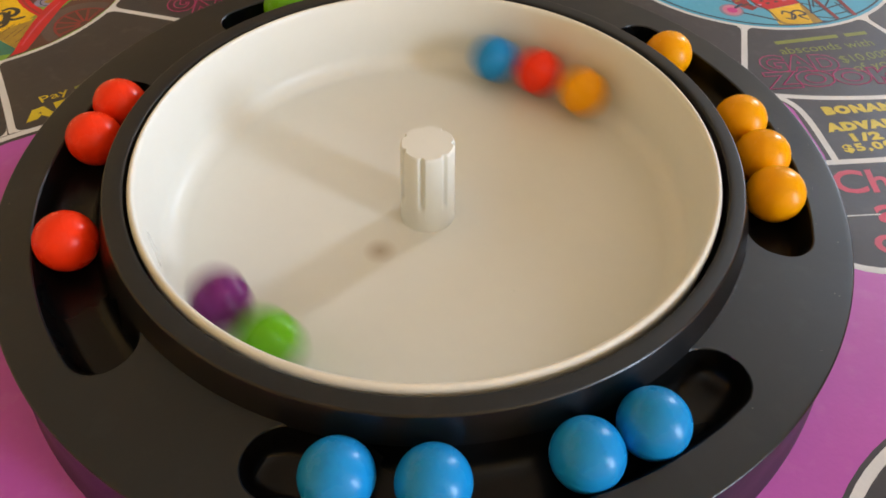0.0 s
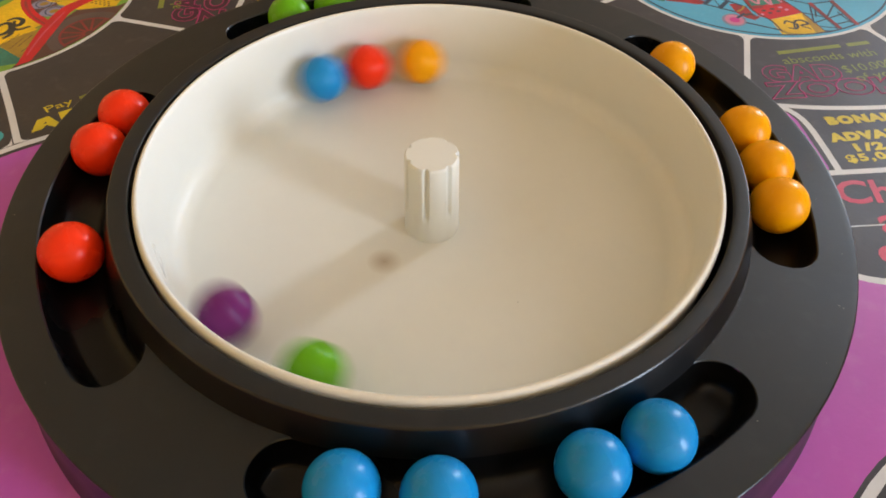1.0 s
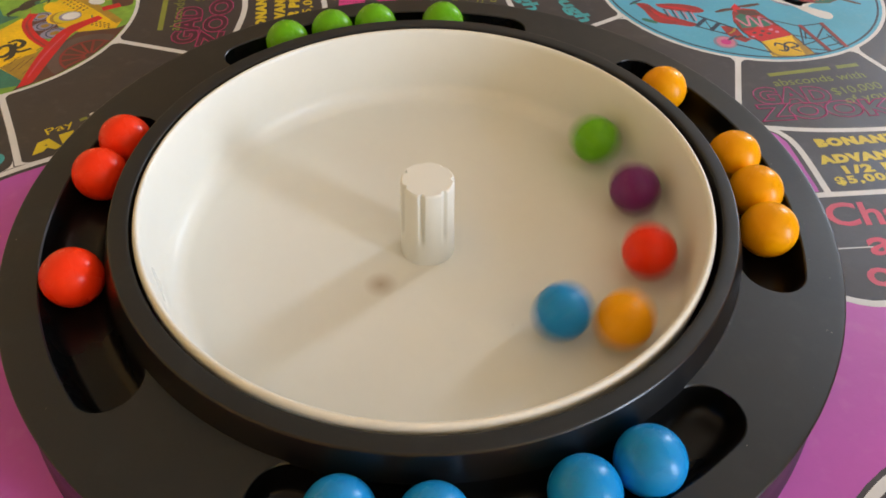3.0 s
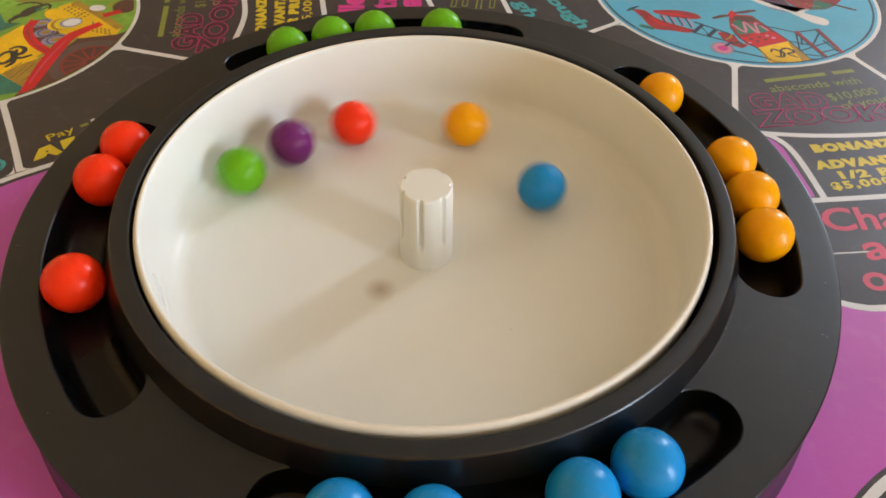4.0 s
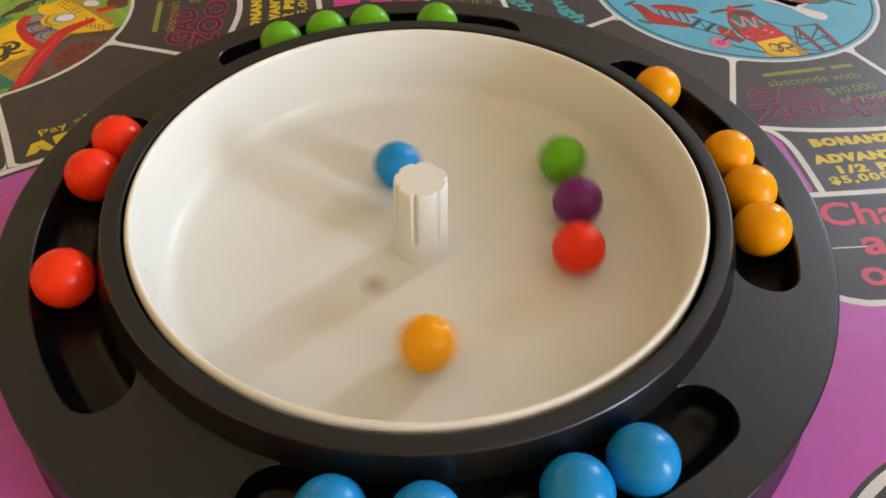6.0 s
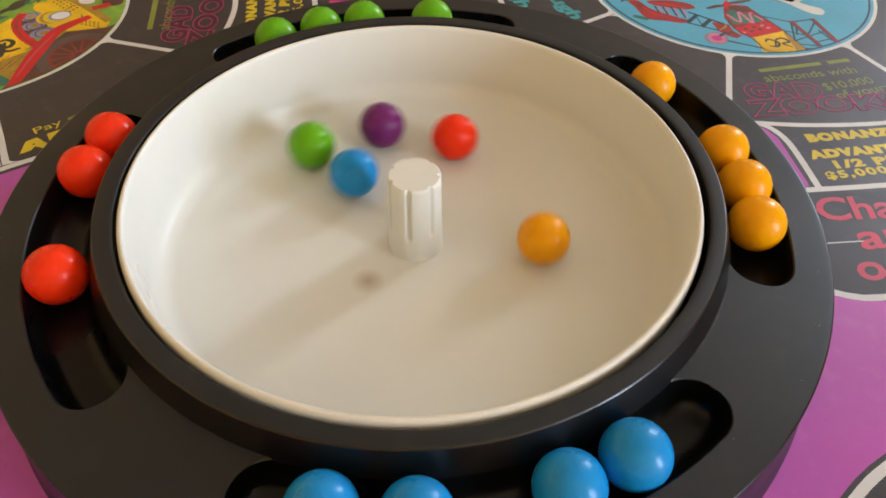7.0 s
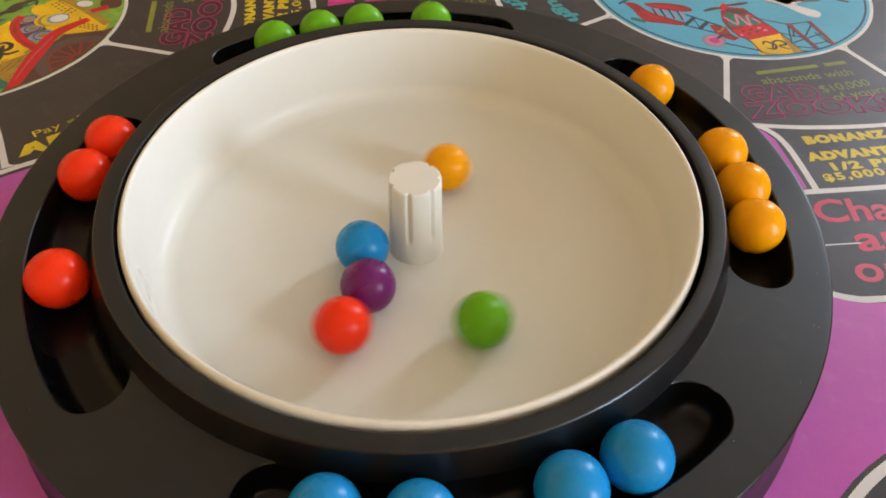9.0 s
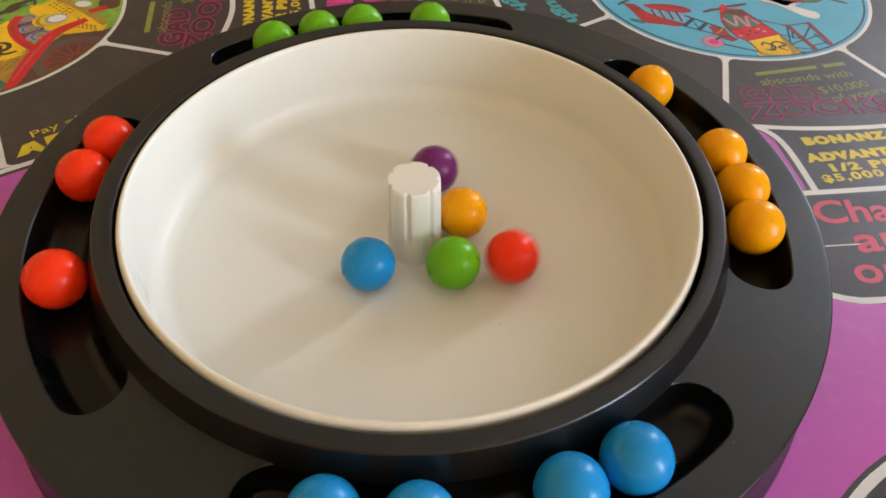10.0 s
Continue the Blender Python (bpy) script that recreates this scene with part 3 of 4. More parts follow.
printed("nacelle", [(118.8, 135.4), (122.4, 135.6), (125.6, 133.0), (127.0, 127.0), (129.4, 125.4), (126.4, 122.8), (122.7, 125.0), (120.2, 128.4)], PLANE_INK, 5, flight)
stroke("nacelle_stripe", [(121.0, 129.4), (123.4, 131.4), (124.8, 134.2)], 0.9, OCHRE_INK, 6, flight)
stroke("nacelle_stripe", [(123.0, 126.0), (125.6, 127.6), (127.4, 126.4)], 1.4, BROWN_INK, 6, flight)
for a, b, w in (((110.6, 143.7), (125.7, 132.9), 1.1), ((108.2, 134.8), (120.4, 128.8), 0.9), ((108.7, 134.8), (113.6, 140.9), 1.8), ((113.9, 131.4), (118.6, 137.4), 1.9), ((122.4, 120.8), (135.1, 115.6), 1.0), ((118.0, 122.6), (123.5, 128), 1.2),
                ((113.0, 141.6), (114.6, 132), 0.5)):
    stroke("strut", [a, b], w, NAVY_INK, 5, flight, within=(134.1, 173.4, 61.8))
for a, b in (((162.6, 140.4), (167.3, 121.2)), ((152.8, 138.0), (159.2, 118.2))):
    stroke("wing_edge", [a, b], 2.0, WHEEL_INK, 6, flight)
    stroke("wing_line", [(a[0] - 0.9, a[1] - 0.4), (b[0] - 0.9, b[1] - 0.2)], 0.5, NAVY_INK, 7, flight)
for a, b in (((137.9, 142.9), (152.7, 136.9)), ((152.7, 136.9), (163.5, 140.0)), ((152.7, 136.8), (149.9, 121.9)), ((154.6, 136.4), (152.2, 126.6)), ((149.9, 121.9), (165.3, 130.4)), ((157.0, 127.2), (163.6, 138.6)),
             ((158.4, 121.2), (166.4, 124.6)), ((147.4, 129.8), (156.4, 126.4)), ((151.0, 119.4), (159.4, 118.2)), ((162.2, 131.0), (165.6, 122.4))):
    stroke("strut", [a, b], 0.75, NAVY_INK, 5, flight)
printed("small_plane", smooth_line([(85.3, 152.9), (88.0, 153.4), (91.2, 152.0), (94.6, 146.4), (100.0, 142.2), (106.4, 138.4), (109.3, 136.6), (106.5, 134.3), (100.0, 135.6), (93.0, 136.9), (90.2, 141.0), (88.4, 147.0), (85.3, 152.9)])[:-1], PLANE_INK, 3, flight)
stroke("small_plane_light", [(91.6, 147.6), (95.4, 142.0), (102.0, 138.6)], 1.5, RED_INK, 4, flight, taper=True)
printed("upper_wing", smooth_line([(94.2, 152.9), (103.4, 153.5), (111.7, 151.4), (114.5, 147.4), (109.3, 145.9), (99.8, 148.0), (95.2, 150.4), (94.2, 152.9)])[:-1], PLANE_INK, 4, flight)
stroke("wing_light", [(96.4, 151.2), (103.0, 149.8), (110.4, 147.6)], 1.3, RED_INK, 5, flight, taper=True)
stroke("small_tail", [(82.9, 151.6), (85.4, 154.0), (88.6, 156.2)], 1.5, NAVY_INK, 4, flight, taper=True)
stroke("small_tail_fin", [(84.4, 153.0), (86.4, 152.8)], 2.2, TEAL_INK, 4, flight, taper=True)
stroke("wing_shadow", [(86.4, 139.6), (89.0, 138.4), (92.4, 136.6)], 2.6, TEAL_INK, 3, flight, taper=True)
for x in (97.0, 100.4, 104.0, 107.4):
    stroke("wing_strut", [(x, 148.6 - (x - 97) * 0.12), (x + 1.2, 142.2 - (x - 97) * 0.34)], 0.8, NAVY_INK, 5, flight)
    stroke("wing_strut_light", [(x + 1.3, 148.0 - (x - 97) * 0.12), (x + 2.2, 142.6 - (x - 97) * 0.34)], 0.6, ROSE_LIGHT_INK, 5, flight)
printed("cloak", [(139.0, 171.5), (145.8, 162.4), (153.8, 155.0), (159.6, 152.8), (157.8, 158.5), (156.3, 163.5), (156.4, 172)], PLUM_INK, 3, flight)
printed("cloak_edge", [(143.6, 162.0), (147.6, 157.4), (152.0, 154.2), (154.0, 153.9), (149.0, 158.6)], LILAC_INK, 4, flight)
printed("body", [(156.4, 172), (156.6, 163.0), (160.4, 157.4), (165.0, 157.0), (172.3, 157.6), (178.6, 162.0), (184.0, 169)], WHEEL_INK, 3, flight, within=(134.1, 173.4, 60))
printed("body_patch", [(165.6, 157.6), (172.3, 157.9), (177.4, 162.0), (170.2, 166.4)], TEAL_INK, 4, flight)
for k in range(6):
    stroke("body_stripe", [(158.0 + k * 2.2, 167 - k * 1.2), (160.2 + k * 2.0, 160 - k * 0.2)], 0.8, OCHRE_INK if k % 2 else ROSE_INK, 5, flight, taper=True)
stroke("limb", [(176, 163), (182, 159.6), (186, 157.4)], 1.8, BROWN_INK, 5, flight, taper=True, within=(134.1, 173.4, 60.4))
printed("splash", smooth_line([(138.1, 167.6), (145.1, 160.2), (153.8, 155.0), (158.5, 150.0), (163.1, 145.2), (167.5, 143.5), (169.9, 146.0), (169.3, 149.1), (165.0, 151.6), (161.6, 154.4), (165.2, 157.4), (160.6, 156.4), (157.6, 154.4), (150.6, 159.6), (144.4, 164.6), (138.1, 167.6)])[:-1], WHITE_INK, 6, flight)


# ---- round base with four ball troughs ----
DECK_Z, SLOT_R, SLOT_W, FOOT = 0.0228, 0.0924, 0.0079, 0.0846
SLOT_FROM, SLOT_TO = -15.0, 43.1


def slot_half_width(deg):
    """Half the width of the trough's opening at an angle, 0 between the troughs."""
    a = (deg - SLOT_FROM) % 90
    reach = SLOT_TO - SLOT_FROM
    beyond = 0 if a <= reach else min(a - reach, 90 - a)
    s = radians(beyond) * SLOT_R
    return math.sqrt(max(0.0, SLOT_W ** 2 - s * s))


def deck_angles():
    cap = math.degrees(SLOT_W / SLOT_R)
    one = [SLOT_FROM + (SLOT_TO - SLOT_FROM) * i / 40 for i in range(41)]
    one += [SLOT_TO + cap * math.sin(radians(90 * i / 10)) for i in range(1, 11)]
    gap0, gap1 = SLOT_TO + cap, SLOT_FROM + 90 - cap
    one += [gap0 + (gap1 - gap0) * i / 12 for i in range(1, 12)]
    one += [SLOT_FROM + 90 - cap * math.cos(radians(90 * i / 10)) for i in range(0, 10)]
    return [a + 90 * k for k in range(4) for a in one]


def base():
    thing = holder("ball_tray", "round black plastic tray with four curved ball troughs on the board", "game tray")
    angles = deck_angles()
    n = len(angles)
    bm = bmesh.new()
    edge = rounded([(0.1078, DECK_Z), (0.1097, DECK_Z), (0.1102, 0.0120)], 0.0006, 6) + [(0.1109, 0.0060), (0.1120, 0.0)]
    lip = 0.00035
    grid = []
    for a in angles:
        w = slot_half_width(a)
        c, s = math.cos(radians(a)), math.sin(radians(a))
        inner = [(FOOT - 0.0006, DECK_Z), (max(FOOT - 0.0005, SLOT_R - w - lip), DECK_Z), (max(FOOT - 0.0004, SLOT_R - w), DECK_Z - (lip if w > 0.0004 else 0))]
        outer = [(SLOT_R + w, DECK_Z - (lip if w > 0.0004 else 0)), (SLOT_R + w + lip, DECK_Z)] + edge
        grid.append([[bm.verts.new((r * c, r * s, z)) for r, z in row] for row in (inner, outer)])
    for i in range(n):
        j = (i + 1) % n
        for k in (0, 1):
            for p in range(len(grid[i][k]) - 1):
                bm.faces.new((grid[i][k][p], grid[i][k][p + 1], grid[j][k][p + 1], grid[j][k][p]))
    bmesh.ops.remove_doubles(bm, verts=bm.verts, dist=0.00002)
    for v in bm.verts:  # the rim of the tray is slightly out of true
        if math.hypot(v.co.x, v.co.y) > 0.105:
            v.co.y -= 0.0003
    deck = part("deck", bm, BLACK, thing, smooth=24)
    deck.data.materials.append(BLACK_GLOSS)
    for poly in deck.data.polygons:  # the rounded outer edge is rubbed shiny
        if 0.0210 < poly.center.z < DECK_Z - 0.00001 and math.hypot(poly.center.x, poly.center.y) > 0.1085:
            poly.material_index = 1

    for k in range(4):
        cap = math.degrees(SLOT_W / SLOT_R)
        arcs = [SLOT_FROM - cap * math.cos(radians(90 * i / 12)) for i in range(12)] + [SLOT_FROM + (SLOT_TO - SLOT_FROM) * i / 40 for i in range(41)]
        arcs += [SLOT_TO + cap * math.sin(radians(90 * i / 12)) for i in range(1, 13)]
        across = (-1, -0.985, -0.95, -0.9, -0.82, -0.7, -0.5, -0.25, 0, 0.25, 0.5, 0.7, 0.82, 0.9, 0.95, 0.985, 1)
        bm = bmesh.new()
        rows = []
        for a in arcs:
            w = slot_half_width(a)
            row = []
            for u in across:
                r = SLOT_R + u * max(w, 0.00005)
                end = 1 - min(1.0, max(SLOT_FROM - a, a - SLOT_TO, 0) / cap) ** 8
                z = DECK_Z - 0.00035 - 0.0073 * (1 - abs(u) ** 4.5) * end ** 0.5
                row.append(bm.verts.new((r * math.cos(radians(a + 90 * k)), r * math.sin(radians(a + 90 * k)), z)))
            rows.append(row)
        for p, q in zip(rows, rows[1:]):
            for i in range(len(across) - 1):
                bm.faces.new((p[i], p[i + 1], q[i + 1], q[i]))
        part("trough", bm, SHADED_BLACK, thing, "polished black ball trough, darkened for the shade inside", smooth=60)

    dust = bmesh.new()
    for k in range(14):
        a, r = radians(random.uniform(-60, 20) if k < 9 else random.uniform(60, 300)), random.uniform(0.1015, 0.1075)
        bmesh.ops.create_icosphere(dust, subdivisions=1, radius=random.uniform(0.00006, 0.00013), matrix=Matrix.Translation((r * math.cos(a), r * math.sin(a), DECK_Z + 0.00003)))
    tagged(part("dust", dust, CARD_EDGE, thing, "few pale specks of dust"), kind="stuff")

    # strip along the collar foot: scuffs, with the edge's highlight painted in
    scuff_glint = bmesh.new()
    strip = []
    for i in range(49):
        a = -40.5 + 19.0 * i / 48
        w = 0.00042 * math.sin(math.pi * i / 48) ** 0.5 * (0.75 + 0.5 * noise.noise((a * 0.9, 0, 0)))
        strip.append([scuff_glint.verts.new((r * math.cos(radians(a)), r * math.sin(radians(a)), z)) for r, z in ((0.08475, DECK_Z + 0.00035), (0.0850, DECK_Z + 0.00008), (0.0850 + max(w, 0.00002), DECK_Z + 0.00003))])
    for p, q in zip(strip, strip[1:]):
        for i in (0, 1):
            scuff_glint.faces.new((p[i], p[i + 1], q[i + 1], q[i]))
    part("scuff_glint", scuff_glint, SCUFF_GLINT, thing, "pale scuffed line with painted highlight at the collar's foot", smooth=60)

    ring = rounded([(0.0849, DECK_Z - 0.0004), (0.0845, DECK_Z + 0.0007), (0.0824, 0.0293), (0.0820, 0.0297), (0.0800, 0.02965)], 0.0003) + [(0.0784, 0.02962), (0.0780, 0.0295), (0.07778, 0.0293), (0.0777, 0.0289), (0.0777, 0.0100)]
    shell = turned(ring)
    for v in shell.verts:  # the hole sits slightly off the bowl's middle
        if math.hypot(v.co.x, v.co.y) < 0.0786:
            v.co.x += 0.0005
            v.co.y -= 0.0001
    collar = part("collar", shell, BLACK, thing, "raised black plastic collar round the bowl", smooth=35)
    collar.data.materials.append(BLACK_GLOSS)
    for poly in collar.data.polygons:
        poly.material_index = 1 if abs(poly.normal.z) < 0.93 else 0
    return thing


base()


# ---- bowl ----
def floor_z(r):
    return 0.0018 + 0.045 * r


def bowl():
    thing = holder("bowl", "cream white plastic bowl with fluted peg inside the black tray", "bowl")
    inner = [(r, floor_z(r)) for r in (0.0, 0.010, 0.020, 0.030, 0.040, 0.050, 0.058, 0.0672)]
    x0, z0 = inner[-1]
    for i in range(1, 13):
        a = radians(87 * i / 12)
        inner.append((x0 + 0.0063 * math.sin(a), z0 + 0.0063 * (1 - math.cos(a))))
    wall = [(0.0737, 0.0160), (0.0739, 0.0190), (0.0742, 0.0225), (0.0745, 0.0260), (0.0746, 0.0280)]
    rim = [(0.0747, 0.0288), (0.0749, 0.0294), (0.0752, 0.02978), (0.07555, 0.0299), (0.0759, 0.0298), (0.0763, 0.0294), (0.0766, 0.0287), (0.07675, 0.0279), (0.0768, 0.0268)]
    under = [(0.0762, 0.0150), (0.0755, 0.0080), (0.0700, 0.0010), (0.0600, 0.0004), (0.0, 0.0004)]
    shell = part("shell", turned(inner + wall + rim + under, 256), CREAM, thing, smooth=40)
    shell.location.x = 0.0001
    shell.data.materials.append(RIM)
    for poly in shell.data.polygons:
        if poly.center.z > 0.0150 and math.hypot(poly.center.x, poly.center.y) > 0.07505:
            poly.material_index = 1

    # fluted peg
    grooves, count, front = 7, 210, -100.5
    rows = [(0.0018, 0.0081), (0.0024, 0.0079), (0.0040, 0.00785), (0.0090, 0.0078)] + [(0.0105 + 0.0012 * i, 0.00775 - 0.00002 * i) for i in range(13)] + [(0.0266, 0.00748), (0.0278, 0.00742), (0.0283, 0.00728), (0.0286, 0.00695)]
    bm = bmesh.new()
    grid = []
    for z, r in rows:
        ring = []
        for i in range(count):
            a = 360 * i / count
            d = (a - front + 180 / grooves) % (360 / grooves) - 180 / grooves
            cut = math.exp(-(d / 5.2) ** 4) * 0.00085 * min(1.0, max(0.0, (z - 0.0102) / 0.0016)) * (0.8 if z > 0.0282 else 1.0)
            soft = 0.00005 * (1 - (d / (180 / grooves)) ** 2) ** 2
            rr = r - cut - soft * (1 if z > 0.01 else 0)
            ring.append(bm.verts.new((rr * math.cos(radians(a)), rr * math.sin(radians(a)), z)))
        grid.append(ring)
    for p, q in zip(grid, grid[1:]):
        for i in range(count):
            j = (i + 1) % count
            bm.faces.new((p[i], p[j], q[j], q[i]))
    bm.faces.new(grid[-1])
    part("peg", bm, CREAM, thing, "fluted cream centre peg", smooth=40).location.x = 0.0004
    mark = part("mould_mark", turned([(0.0, 0.0), (0.0052, 0.0)], 32), STAIN, thing, "small brownish mould mark")
    turn = math.atan2(-0.0160, -0.0122)
    mark.matrix_basis = Matrix.Translation((-0.0122, -0.0160, floor_z(0.0201) + 0.00003)) @ Matrix.Rotation(math.atan(0.045), 4, Vector((math.sin(turn), -math.cos(turn), 0)))
    speck = part("speck", turned([(0.0, 0.00008), (0.0001, 0.00006), (0.00016, -0.0001)], 12), BLACK, thing)
    speck.location = (0.0244, -0.0296, floor_z(0.0384))
    return thing


bowl()

# ---- balls ----
BALL_R = 0.0075
BALL_MESH = {}


def ball(name, mat, label, group, m):
    if name not in BALL_MESH:
        bm = bmesh.new()
        bmesh.ops.create_icosphere(bm, subdivisions=5, radius=BALL_R)
        me = bpy.data.meshes.new(name)
        bm.to_mesh(me)
        bm.free()
        me.shade_smooth()
        me.materials.append(mat)
        BALL_MESH[name] = me
    ob = new(name, BALL_MESH[name])
    ob.matrix_basis = m
    return tagged(ob, label, "ball", group)


def in_trough(deg):
    return pose(SLOT_R * math.cos(radians(deg)), SLOT_R * math.sin(radians(deg)), 0.02268)


def in_bowl(r, deg):
    """A ball's place in the bowl: radius in millimetres, angle in degrees."""
    r *= MM
    climb = min(1.0, max(0.0, (r - 0.060) / 0.006))
    z = floor_z(r) + BALL_R + 0.0018 * climb * climb * (3 - 2 * climb)
    return pose(r * math.cos(radians(deg)), r * math.sin(radians(deg)), z)


TROUGHS = (
    ("red_ball", BALL_RED, "glossy red plastic ball resting in a trough", "red balls in the tray", (201.4, 177.0, 167.2)),
    ("orange_ball", BALL_ORANGE, "glossy orange plastic ball resting in a trough", "orange balls in the tray", (-6.1, 3.3, 13.1, 35.8)),
    ("blue_ball", BALL_BLUE, "glossy blue plastic ball resting in a trough", "blue balls in the tray", (302.1, 292.3, 273.35, 261.9)),
    ("green_ball", BALL_GREEN, "glossy green plastic ball resting in a trough", "green balls in the tray", (123.8, 113.5, 103.8, 88.7)),
)
for name, mat, label, group, places in TROUGHS:
    for deg in places:
        ball(name, mat, label, group, in_trough(deg))
balls = {}
for name, mat, colour in (("blue_ball", BALL_BLUE, "blue"), ("red_ball", BALL_RED, "red"), ("orange_ball", BALL_ORANGE, "orange"), ("purple_ball", BALL_PURPLE, "purple"), ("green_ball", BALL_GREEN, "green")):
    balls[name] = ball(name, mat, "glossy %s plastic ball rolling round the cream bowl" % colour, "balls rolling in the bowl", in_bowl(40, 0))


